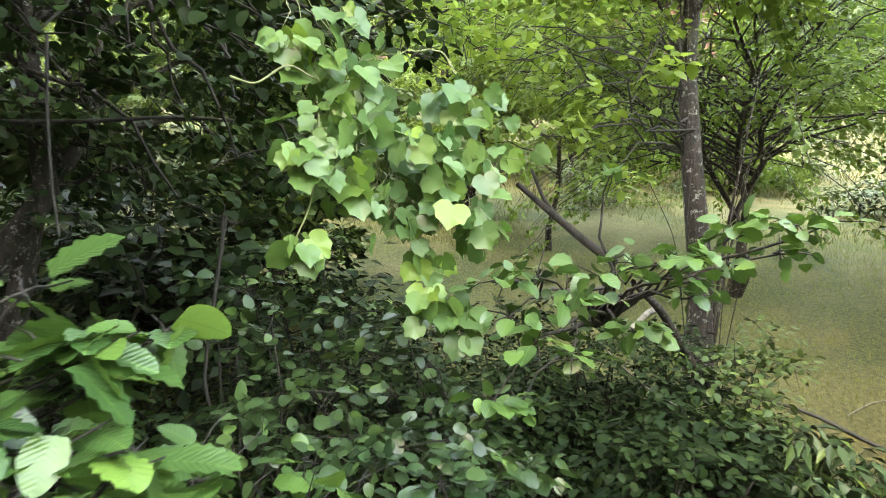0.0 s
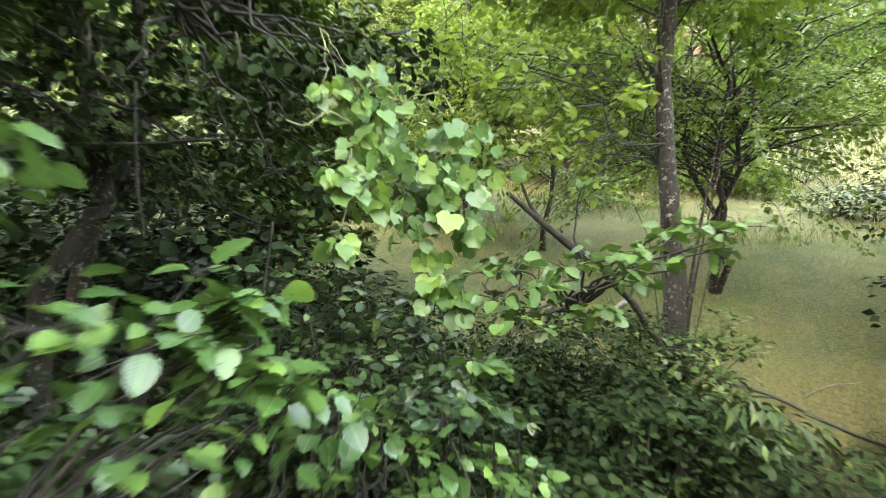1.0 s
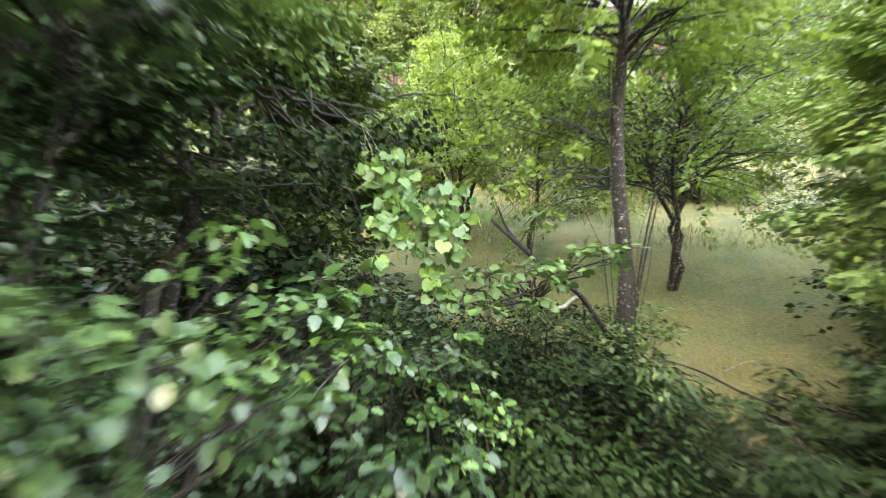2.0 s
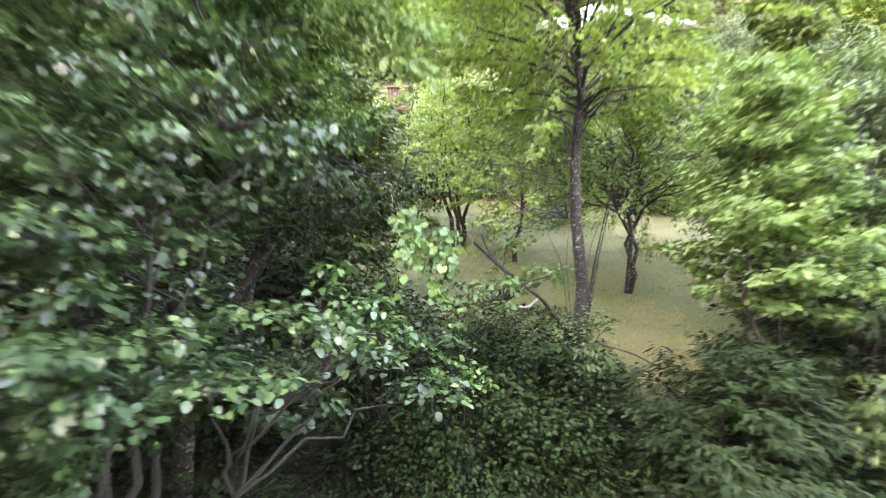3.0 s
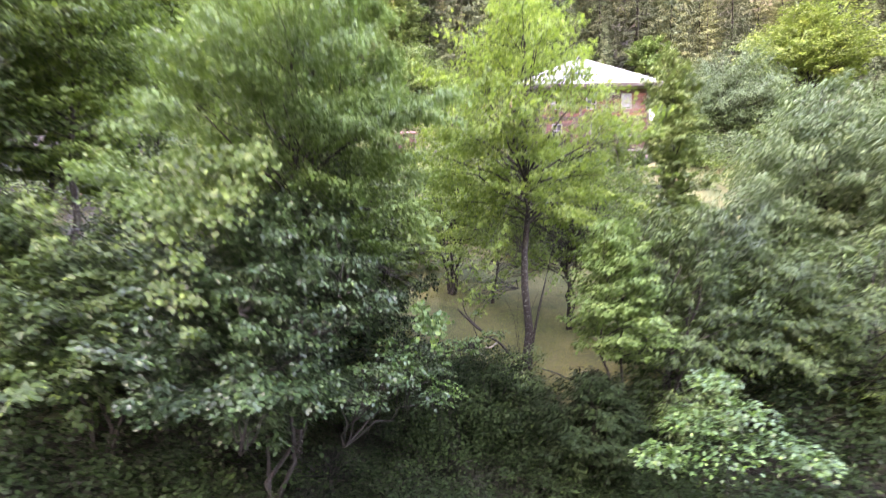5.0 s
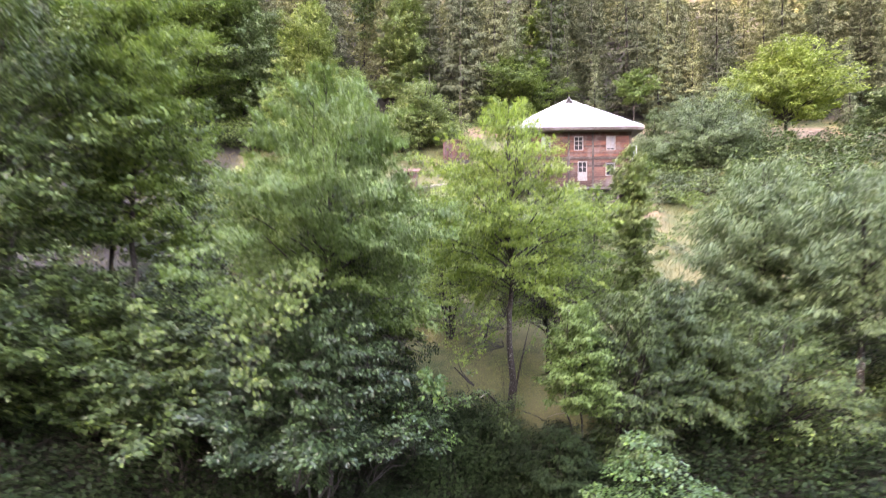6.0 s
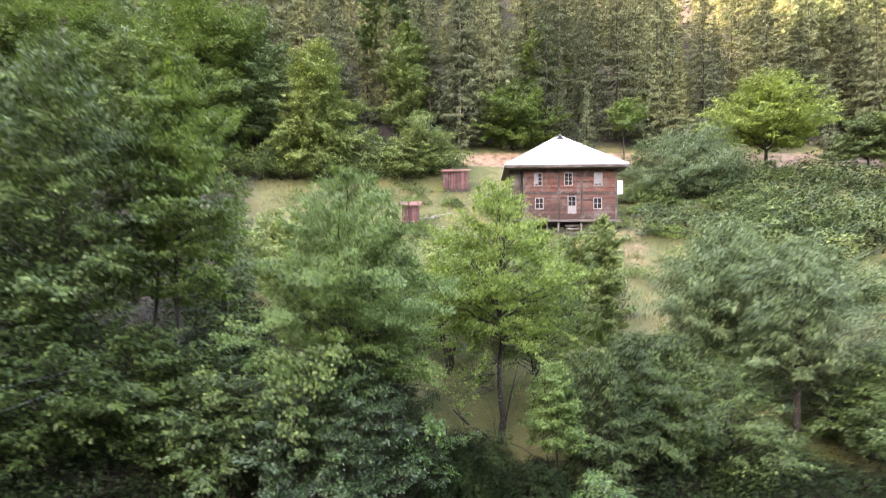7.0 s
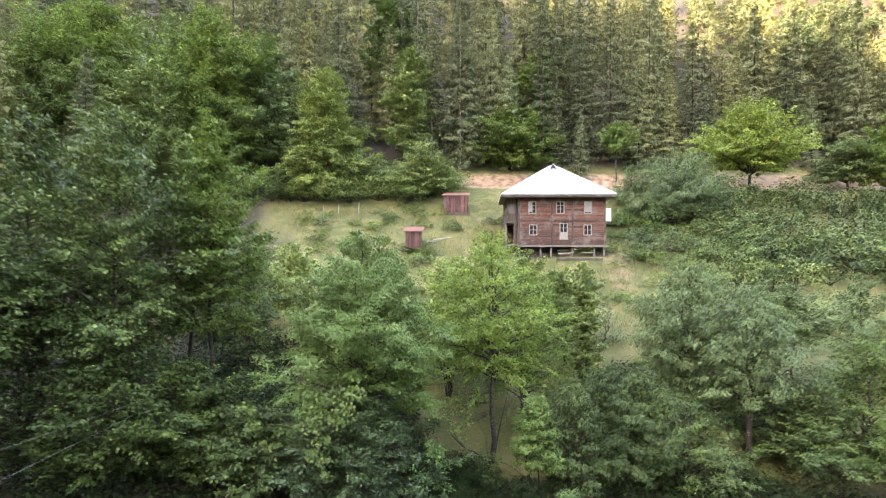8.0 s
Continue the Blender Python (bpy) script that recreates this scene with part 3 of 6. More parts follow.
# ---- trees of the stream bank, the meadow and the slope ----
tree("alder_tree", 11, 2.61, 5.72, 12.95, 2.9, 6.0, "slender alder with a mottled dark trunk and thin crown", leaf=LEAF_TWO, count=26000, boughs=64, size=0.129, material=M_BACKLIT, girth=0.13, shape="egg", lean=(-0.05, 0.4), fill=0.0, arches=34)
tree("alder_tree", 12, -3.1, 2.0, 12.8, 3.3, 5.2, "tall full alder with bright upper leaves", leaf=LEAF_FEW, count=62000, boughs=60, size=0.1, material=M_BRIGHT, girth=0.13, shape="egg", gap=1.6)
tree("alder_tree", 13, -11.90, 8.14, 19.17, 2.79, 7.42, "tall narrow alder with a dark straight trunk", leaf=LEAF_TWO, count=26600, boughs=50, size=0.165, material=M_LIGHT, girth=0.14, shape="egg")
tree("alder_tree", 14, -13.45, 9.24, 15.47, 1.82, 7.25, "alder with a thin dark trunk", leaf=LEAF_TWO, count=8300, boughs=16, size=0.165, material=M_LIGHT, girth=0.13, shape="egg")
tree("alder_tree", 15, -15.36, 5.5, 18.83, 4.0, 7.26, "broad dark alder above the stream bank", leaf=LEAF_TWO, count=32600, boughs=60, size=0.173, material=M_ALDER, girth=0.16, shape="egg", fill=0.2)
tree("alder_tree", 16, -20.31, 6.6, 18.96, 3.8, 6.52, "leafy alder with a paler crown", leaf=LEAF_TWO, count=25200, boughs=50, size=0.173, material=M_ALDER, girth=0.16, shape="egg")
tree("alder_tree", 17, -20.12, 1.1, 15.27, 3.9, 4.80, "large dark alder by the stream", leaf=LEAF_TWO, count=20700, boughs=50, size=0.184, material=M_DEEP, girth=0.16, shape="oval", fill=0.2)
tree("fruit_tree", 21, 0.57, 11.77, 8.69, 1.80, 4.93, "small old fruit tree with several bent stems", leaf=LEAF_TWO, count=8400, boughs=24, size=0.111, material=M_BACKLIT, girth=0.07, shape="dome", stems=4, fill=0.03, arches=12)
tree("fruit_tree", 22, 2.06, 10.89, 8.30, 1.76, 5.75, "leaning fruit tree with a thin trunk", leaf=LEAF_TWO, count=6600, boughs=20, size=0.111, material=M_BACKLIT, girth=0.06, shape="dome", lean=(0.5, 0.2), fill=0.03, arches=12)
tree("fruit_tree", 23, 4.44, 8.8, 8.52, 3.15, 4.64, "fruit tree with arching dark branches", leaf=LEAF_TWO, count=19000, boughs=55, size=0.095, material=M_BACKLIT, girth=0.06, shape="dome", stems=3, fill=0.0, arches=70)
tree("fruit_tree", 24, 8.22, 16.5, 11.04, 2.23, 4.72, "light green fruit tree on the slope", leaf=LEAF_TWO, count=9200, boughs=24, size=0.152, material=M_LIGHT, girth=0.07, shape="dome", stems=2)
tree("fruit_tree", 25, 6.66, 24.2, 12.19, 2.67, 6.86, "light green young tree below the house", leaf=LEAF_TWO, count=8800, boughs=22, size=0.183, material=M_PALE, girth=0.07, shape="dome")
tree("fruit_tree", 26, 0.84, 20.9, 11.56, 3.10, 7.21, "light green fruit tree on the meadow", leaf=LEAF_TWO, count=10100, boughs=24, size=0.183, material=M_PALE, girth=0.07, shape="dome")
tree("fruit_tree", 27, -10.20, 18.7, 12.56, 3.34, 7.45, "pale green fruit tree on the meadow", leaf=LEAF_TWO, count=10100, boughs=24, size=0.183, material=M_PALE, girth=0.07, shape="dome")
tree("fruit_tree", 28, -3.82, 22.0, 11.76, 2.33, 7.09, "pale green fruit tree by the meadow edge", leaf=LEAF_TWO, count=7900, boughs=22, size=0.183, material=M_PALE, girth=0.07, shape="dome")
tree("fruit_tree", 29, 11.33, 18.7, 8.24, 1.18, 6.67, "small nearly bare fruit tree", leaf=LEAF_TWO, count=1200, boughs=14, size=0.101, material=M_GREY, girth=0.05, shape="dome", stems=2, fill=0.03)
tree("ivy_clad_tree", 31, 7.34, 7.15, 11.40, 0.85, 4.74, "narrow dead trunk clad in bright climbing leaves", leaf=LEAF_FEW, count=8000, boughs=50, size=0.140, material=M_PALE, girth=0.08, shape="pole", subs=4)
tree("willow_tree", 41, 13.9, 10.3, 11.5, 3.0, 3.2, "grey-green willow with fine drooping leaves", count=38500, boughs=80, size=0.183, leaf=LEAF_NARROW, material=M_SILVER, girth=0.16, shape="oval", flat=0.8, droop=0.55)
tree("willow_tree", 42, 15.08, 5.94, 10.47, 2.32, 3.95, "grey-green willow with a dark forked trunk", count=22200, boughs=56, size=0.183, leaf=LEAF_NARROW, material=M_SILVER, girth=0.15, shape="oval", flat=0.8, droop=0.55)
tree("plum_tree", 43, 20.70, 12.1, 10.22, 1.82, 6.52, "pale round-headed plum tree", leaf=LEAF_TWO, count=9900, boughs=23, size=0.127, material=M_SILVER, girth=0.11, shape="dome")
tree("willow_tree", 44, 25.42, 13.2, 10.78, 2.05, 5.34, "small silvery willow at the hedge", count=9000, boughs=20, size=0.152, leaf=LEAF_NARROW, material=M_SILVER, girth=0.10, shape="dome", flat=0.8, droop=0.6)
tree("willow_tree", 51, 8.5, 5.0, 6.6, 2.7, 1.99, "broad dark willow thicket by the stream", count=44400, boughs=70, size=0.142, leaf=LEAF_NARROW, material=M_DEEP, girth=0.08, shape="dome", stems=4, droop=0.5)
tree("elder_shrub_tree", 52, 4.1, 1.9, 6.0, 1.0, 2.8, "young tree with bright leaves and climbing vine", leaf=LEAF_FEW, count=9500, boughs=40, size=0.09, material=M_BRIGHT, girth=0.05, shape="egg", stems=2)
tree("hazel_tree", 53, 17.4, 5.0, 5.8, 2.5, 1.90, "leafy hazel with pale shoots", leaf=LEAF_TWO, count=18000, boughs=44, size=0.127, material=M_ALDER, girth=0.07, shape="egg", stems=3)
tree("hazel_tree", 54, 20.3, 5.0, 8.1, 2.6, 1.23, "leafy hazel above the meadow edge", leaf=LEAF_TWO, count=20000, boughs=50, size=0.127, material=M_LIGHT, girth=0.08, shape="egg", stems=3)
tree("alder_tree", 61, -3.2, 0.7, 6.5, 2.8, 1.8, "wide low alder hung with a bright vine", count=38000, boughs=38, size=0.101, material=M_GLOSSY, girth=0.06, shape="dome", stems=3, leaf=LEAF_FEW, gap=1.9, flat=0.35, fill=0.12, bark=M_TWIG)
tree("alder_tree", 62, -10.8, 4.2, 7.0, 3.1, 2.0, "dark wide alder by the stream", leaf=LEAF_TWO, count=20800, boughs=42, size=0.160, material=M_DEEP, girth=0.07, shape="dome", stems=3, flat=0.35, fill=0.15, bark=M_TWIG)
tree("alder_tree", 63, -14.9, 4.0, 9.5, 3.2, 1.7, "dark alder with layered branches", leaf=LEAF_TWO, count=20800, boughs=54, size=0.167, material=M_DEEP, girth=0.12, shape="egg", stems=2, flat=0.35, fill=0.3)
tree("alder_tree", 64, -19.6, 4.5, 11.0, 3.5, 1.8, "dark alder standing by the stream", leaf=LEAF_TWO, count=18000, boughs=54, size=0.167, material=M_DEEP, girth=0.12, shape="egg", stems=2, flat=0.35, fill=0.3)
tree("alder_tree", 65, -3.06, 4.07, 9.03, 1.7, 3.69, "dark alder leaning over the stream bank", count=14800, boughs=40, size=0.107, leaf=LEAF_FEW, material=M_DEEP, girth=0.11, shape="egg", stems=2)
tree("alder_tree", 66, -2.07, 7.7, 7.77, 1.59, 3.44, "leafy alder behind the stream bank", count=10100, boughs=31, size=0.149, leaf=LEAF_TWO, material=M_ALDER, girth=0.10, shape="egg", stems=2)
tree("alder_tree", 67, -7.3, 2.2, 5.4, 2.5, 2.2, "low spreading alder over the stream", count=12900, boughs=38, size=0.139, leaf=LEAF_FEW, material=M_DEEP, girth=0.06, shape="dome", stems=3, flat=0.35, fill=0.12, bark=M_TWIG)
tree("willow_tree", 55, 5.8, 3.0, 6.4, 1.7, 0.9, "bushy willow beside the stream", count=19200, boughs=56, size=0.142, leaf=LEAF_NARROW, material=M_ALDER, girth=0.06, shape="dome", stems=4, droop=0.5)
tree("willow_tree", 56, 11.1, 4.2, 5.7, 2.39, 1.11, "bushy willow beside the meadow", count=16300, boughs=50, size=0.142, leaf=LEAF_NARROW, material=M_ALDER, girth=0.07, shape="dome", stems=4, droop=0.5)
tree("willow_tree", 57, 3.55, 1.6, 2.7, 1.1, 0.5, "low dark willow bush on the bank, shade put into its leaf colour", count=15000, boughs=60, size=0.12, leaf=LEAF_NARROW, material=M_SHADE, girth=0.04, shape="dome", stems=4, droop=0.45)
tree("alder_tree", 18, -11.55, 13.2, 12.82, 2.22, 5.31, "slim alder at the meadow edge", count=6100, boughs=35, size=0.173, leaf=LEAF_TWO, material=M_ALDER, girth=0.1, shape="egg")
tree("fruit_tree", 30, -6.11, 15.4, 11.06, 3.08, 6.72, "bushy fruit tree on the meadow", leaf=LEAF_TWO, count=7200, boughs=30, size=0.166, material=M_PALE, girth=0.08, shape="dome")
tree("fruit_tree", 32, 7.45, 20.9, 10.52, 2.69, 4.74, "bushy light green tree below the house", leaf=LEAF_TWO, count=5600, boughs=25, size=0.166, material=M_LIGHT, girth=0.08, shape="dome")
tree("fruit_tree", 33, 3.76, 16.5, 11.04, 2.42, 6.20, "bushy pale green fruit tree", leaf=LEAF_TWO, count=5600, boughs=25, size=0.156, material=M_PALE, girth=0.08, shape="dome")
tree("fruit_tree", 34, -1.35, 14.3, 8.63, 2.11, 4.42, "small bushy fruit tree in the grass", leaf=LEAF_TWO, count=4800, boughs=25, size=0.146, material=M_LIGHT, girth=0.07, shape="dome", stems=3)
tree("willow_tree", 71, 25.2, 42.0, 22.5, 5.4, 14.6, "grey-green willow beside the house", count=52000, boughs=90, size=0.22, leaf=LEAF_NARROW, material=M_SILVER, girth=0.18, shape="oval", flat=0.8, droop=0.6)
tree("willow_tree", 72, 21.47, 45.1, 21.93, 1.61, 15.83, "small grey-green tree by the house wall", count=6000, boughs=16, size=0.215, leaf=LEAF_NARROW, material=M_SILVER, girth=0.1, shape="oval")
tree("maple_tree", 73, 36.49, 48.4, 29.95, 5.6, 21.73, "vivid yellow-green spreading tree above the track", leaf=LEAF_TWO, count=24400, boughs=60, size=0.280, material=M_MAPLE, girth=0.22, shape="egg", flat=0.35, rise=(0.45, 1.6))
tree("apple_tree", 74, -2.26, 46.2, 24.72, 3.43, 18.51, "bright round apple tree behind the sheds", leaf=LEAF_TWO, count=17600, boughs=44, size=0.215, material=M_PALE, girth=0.14, shape="egg", stems=2)
tree("lime_tree", 75, -13.7, 47.5, 33.6, 4.2, 18.2, "tall pale green tree overgrown with climbers", leaf=LEAF_TWO, count=52000, boughs=80, size=0.24, material=M_PALE, girth=0.25, shape="egg")
tree("chestnut_tree", 90, -37.69, 59.4, 45.12, 7.2, 24.06, "tall dark chestnut on the wooded slope", leaf=LEAF_TWO, count=32000, boughs=60, size=0.3, material=M_SILVER, girth=0.3, shape="egg", fill=0.2)
tree("chestnut_tree", 91, -51.88, 52.8, 39.61, 7.5, 22.38, "broad dark chestnut at the wood edge", leaf=LEAF_TWO, count=32000, boughs=60, size=0.3, material=M_ALDER, girth=0.3, shape="egg", fill=0.2)
tree("chestnut_tree", 92, -50.87, 66.0, 51.17, 7.98, 32.61, "pale chestnut high in the wood", leaf=LEAF_TWO, count=30000, boughs=60, size=0.32, material=M_LIGHT, girth=0.3, shape="egg")
tree("chestnut_tree", 76, -28.60, 50.6, 42.0, 7.2, 22.07, "broad dark chestnut in layered masses", leaf=LEAF_TWO, count=44000, boughs=70, size=0.3, material=M_LIGHT, girth=0.3, shape="egg", fill=0.2)
tree("chestnut_tree", 77, -23.09, 55.0, 40.38, 5.2, 23.40, "dark chestnut on the wooded slope", leaf=LEAF_TWO, count=34000, boughs=50, size=0.3, material=M_SILVER, girth=0.3, shape="egg", fill=0.2)
tree("chestnut_tree", 78, -33.42, 44.0, 32.89, 4.6, 21.16, "grey-green chestnut at the wood edge", leaf=LEAF_TWO, count=30000, boughs=44, size=0.28, material=M_SILVER, girth=0.28, shape="egg")
tree("chestnut_tree", 79, -50.36, 57.2, 45.01, 8.2, 26.02, "pale green chestnut high on the slope", leaf=LEAF_TWO, count=40000, boughs=60, size=0.32, material=M_LIGHT, girth=0.3, shape="egg")
tree("beech_tree", 80, 9.21, 57.2, 31.66, 5.30, 22.95, "light green beech at the foot of the spruces", leaf=LEAF_TWO, count=20400, boughs=42, size=0.302, material=M_LIGHT, girth=0.2, shape="egg", flat=0.35)
tree("beech_tree", 81, -4.54, 59.4, 40.40, 3.89, 25.21, "light green beech among the spruces", leaf=LEAF_TWO, count=17800, boughs=38, size=0.323, material=M_PALE, girth=0.2, shape="egg", flat=0.35)
tree("beech_tree", 82, 22.57, 55.0, 28.90, 2.21, 24.85, "small bright beech under the spruces", leaf=LEAF_TWO, count=5100, boughs=16, size=0.258, material=M_BRIGHT, girth=0.1, shape="dome", flat=0.35)
tree("beech_tree", 83, 14.39, 66.0, 42.24, 2.94, 32.56, "green beech among dark spruces", leaf=LEAF_TWO, count=8900, boughs=24, size=0.323, material=M_LIGHT, girth=0.2, shape="egg", flat=0.35)
tree("beech_tree", 84, -8.49, 72.6, 54.92, 4.96, 38.63, "yellow-green beech among dark spruces", leaf=LEAF_TWO, count=15300, boughs=30, size=0.366, material=M_ALDER, girth=0.25, shape="egg", flat=0.35)
tree("beech_tree", 85, 63.26, 77.0, 53.95, 7.08, 41.68, "pale sunlit beech high on the slope", leaf=LEAF_TWO, count=20400, boughs=38, size=0.387, material=M_GREY, girth=0.3, shape="egg", flat=0.35)
tree("beech_tree", 86, 49.71, 50.6, 25.84, 3.82, 20.64, "grey-green young beech above the track", leaf=LEAF_TWO, count=12800, boughs=28, size=0.258, material=M_SILVER, girth=0.15, shape="dome", flat=0.5)
tree("beech_tree", 87, 54.28, 48.4, 29.13, 4.38, 19.71, "green beech beside the track", leaf=LEAF_TWO, count=16600, boughs=34, size=0.280, material=M_LIGHT, girth=0.18, shape="egg", flat=0.5)



def spray(name, seed, clusters, label, category, leaf, size, per, material, roots, flat=0.6, droop=0.35, facing=(0, 0, 1.0), loose=0.3, single=False, twig=M_TWIG, gap=0.3, group="", width=0.006, single_most=300):
    """Leafy shoots at given places. clusters: (x, y, z, r) of each leafy end; roots: (x, y, z) from which the stems come."""
    rng = np.random.default_rng(seed)
    clusters = np.asarray(clusters, float)
    o = clusters[:, :3].mean(0)
    root = new(name)
    root.location = o
    tagged(root, label, category, group)
    roots = np.asarray(roots, float)
    lines = []
    for c in clusters:
        r0 = roots[np.argmin(np.linalg.norm(roots - c[:3], axis=1))]
        lines.append(bend(r0 - o, c[:3] - o, 0.06, width * 1.6, width * 0.5, rng, 7, 0.03))
        for _ in range(4):
            d = rng.normal(0, 1, 3) * (1, 1, flat); d *= c[3] / np.linalg.norm(d)
            lines.append(bend(c[:3] - o - 0.2 * d, c[:3] - o + d, 0.05, width * 0.5, 0.0015, rng, 4, 0.05))
    tagged(part("stem", tubes(name + "_stem", lines, twig, 6), root), kind="stuff")
    n = per * len(clusters)
    p, w, u = clump_leaves(rng, clusters[:, :3], clusters[:, 3], n, flat, droop)
    u = np.array(facing) + rng.normal(0, loose, (n, 3))
    ok = lane_gap(p) > gap
    p, w, u = p[ok] - o, w[ok], u[ok]
    s = size * (0.6 + 0.6 * rng.random(len(p)))
    if single:
        # each leaf a part of its own, on one shared outline
        one = leaves("leaf", leaf, np.zeros((1, 3)), np.array([[0, 1.0, 0]]), np.array([[0, 0, 1.0]]), np.ones(1), material, True)
        m = min(len(p), single_most)
        for k in range(m):
            y = Vector(w[k]).normalized()
            x = y.cross(Vector(u[k])).normalized()
            z = x.cross(y)
            ob = new("leaf", one)
            ob.parent = root
            ob.matrix_basis = Matrix.Translation(p[k]) @ Matrix((x, y, z)).transposed().to_4x4() @ Matrix.Diagonal((s[k] * rng.uniform(0.85, 1.15), s[k], s[k], 1))
        p, w, u, s = p[m:], w[m:], u[m:], s[m:]
    if len(p):
        tagged(part("foliage", leaves(name + "_leaves", leaf, p, w, u, s, material, True), root), kind="stuff")
    return root


# alder shoots beside the lane
spray("alder_branch", 401, [(-0.56, 0.79, 3.25, 0.07), (-0.48, 0.74, 3.15, 0.09), (-0.42, 0.79, 3.17, 0.06), (-0.36, 0.84, 3.18, 0.05), (-0.54, 0.79, 3.09, 0.09), (-0.49, 0.84, 3.08, 0.06), (-0.46, 0.64, 3.00, 0.08), (-0.43, 0.69, 3.03, 0.09), (-0.37, 0.69, 2.99, 0.08), (-0.29, 0.79, 2.95, 0.06), (-0.41, 0.84, 2.98, 0.06), (-0.54, 0.74, 3.03, 0.07)], "fresh green ribbed alder leaves on a bank-side branch", "branch", LEAF_HAZEL, 0.105, 7, M_HAZEL, [(-1.3, 0.2, 1.6), (-1.2, 0.5, 2.2)], droop=0.15, single=True, gap=0.35, loose=0.35)
spray("alder_branch", 402, [(-0.84, 0.35, 3.47, 0.20), (-0.86, -0.05, 3.31, 0.20), (-0.69, 0.35, 3.15, 0.22), (-0.73, -0.05, 3.07, 0.21), (-0.60, 0.55, 3.07, 0.15), (-0.77, -0.25, 2.94, 0.20), (-0.69, 0.05, 2.84, 0.23), (-0.39, 0.85, 2.84, 0.25), (-0.23, 1.05, 2.73, 0.22), (-0.57, 0.45, 2.84, 0.25), (-0.37, 0.75, 2.58, 0.26), (-0.10, 1.25, 2.52, 0.29), (-0.53, 0.25, 2.67, 0.24)], "green alder leaves on a branch over the stream", "branch", LEAF_ALDER, 0.085, 34, M_HAZEL, [(-1.9, -0.6, 2.0), (-1.4, 0.2, 2.2), (-1.2, -1.2, 1.8)], droop=0.25, gap=0.45, loose=0.35)
spray("alder_branch", 413, [(-3.04, -1.89, 3.55, 0.33), (-2.70, -1.79, 3.27, 0.34), (-2.12, -1.69, 3.07, 0.35), (-1.72, -1.39, 3.11, 0.37), (-1.35, -1.29, 2.75, 0.38), (-2.48, -1.79, 2.82, 0.34), (-2.80, -1.99, 3.09, 0.33), (-1.88, -1.59, 2.67, 0.35), (-1.12, -0.99, 3.20, 0.37), (-0.73, -0.79, 3.06, 0.36), (-0.38, -0.39, 2.82, 0.35), (0.02, 0.01, 2.44, 0.37), (-1.01, -0.99, 2.73, 0.34), (-3.11, -1.99, 2.69, 0.33)], "low alder branch with pale-tipped fresh leaves", "branch", LEAF_ALDER, 0.085, 110, M_GLOSSY, [(-2.4, -0.8, 1.6), (-3.2, -1.2, 1.8), (-1.6, -0.2, 1.6)], flat=0.4, droop=0.25, gap=0.6, loose=0.3, width=0.012)
spray("alder_branch", 414, [(-1.45, -1.59, 4.33, 0.35), (-2.07, -1.69, 4.18, 0.35), (-2.47, -1.79, 4.50, 0.34), (-0.95, -1.29, 4.30, 0.35), (-0.70, -0.99, 4.47, 0.32), (-2.80, -1.99, 4.09, 0.33), (-2.99, -2.09, 4.59, 0.34), (-1.88, -1.59, 4.75, 0.35), (-1.32, -1.39, 4.68, 0.34), (-2.29, -1.79, 3.82, 0.29), (-2.58, -1.99, 4.95, 0.35), (-1.81, -1.39, 5.17, 0.39), (-1.20, -1.09, 5.09, 0.39), (-2.25, -1.79, 5.49, 0.36), (-1.63, -1.19, 5.68, 0.41)], "upper alder branch in layered leafy sprays", "branch", LEAF_FEW, 0.085, 130, M_GLOSSY, [(-2.4, -0.8, 3.6), (-3.2, -1.2, 4.2), (-1.6, -0.4, 4.6)], flat=0.4, droop=0.3, gap=0.6, loose=0.3, width=0.012)
spray("alder_branch", 415, [(-2.24, -1.60, 3.90, 0.27), (-1.96, -1.50, 3.69, 0.28), (-1.73, -1.40, 4.09, 0.29), (-2.24, -1.70, 4.32, 0.30), (-1.52, -1.20, 3.73, 0.28), (-2.00, -1.60, 3.42, 0.27), (-1.29, -1.00, 4.01, 0.30), (-1.08, -0.60, 4.51, 0.33), (-0.78, -0.60, 4.21, 0.28)], "alder branch reaching towards the open lane", "branch", LEAF_ALDER, 0.085, 90, M_GLOSSY, [(-2.8, -1.0, 3.2), (-2.2, -0.6, 3.6)], flat=0.5, droop=0.35, gap=0.55, loose=0.3, width=0.01)
spray("alder_sapling", 403, [(0.31, 2.04, 3.20, 0.12), (0.45, 2.04, 3.22, 0.15), (0.35, 2.04, 3.07, 0.12), (0.58, 2.14, 3.11, 0.15), (0.45, 2.04, 2.97, 0.15), (0.56, 1.94, 2.93, 0.10), (0.78, 2.24, 3.19, 0.16), (0.90, 2.14, 3.26, 0.15), (0.95, 1.94, 3.28, 0.12), (1.16, 2.14, 3.24, 0.13), (1.03, 2.04, 3.14, 0.10), (1.27, 2.14, 3.39, 0.13), (1.45, 2.14, 3.41, 0.13), (1.60, 2.14, 3.42, 0.11), (1.52, 2.34, 3.30, 0.14), (1.06, 3.24, 3.74, 0.16), (0.90, 2.34, 2.97, 0.12), (0.29, 2.04, 2.76, 0.09), (0.39, 2.04, 2.74, 0.07)], "young leaning alder with glossy rounded leaves", "sapling", LEAF_ALDER, 0.085, 17, M_HAZEL, [(1.75, 4.3, 2.75), (1.0, 3.2, 2.9)], droop=0.25, single=True, gap=0.4, loose=0.4, width=0.008)
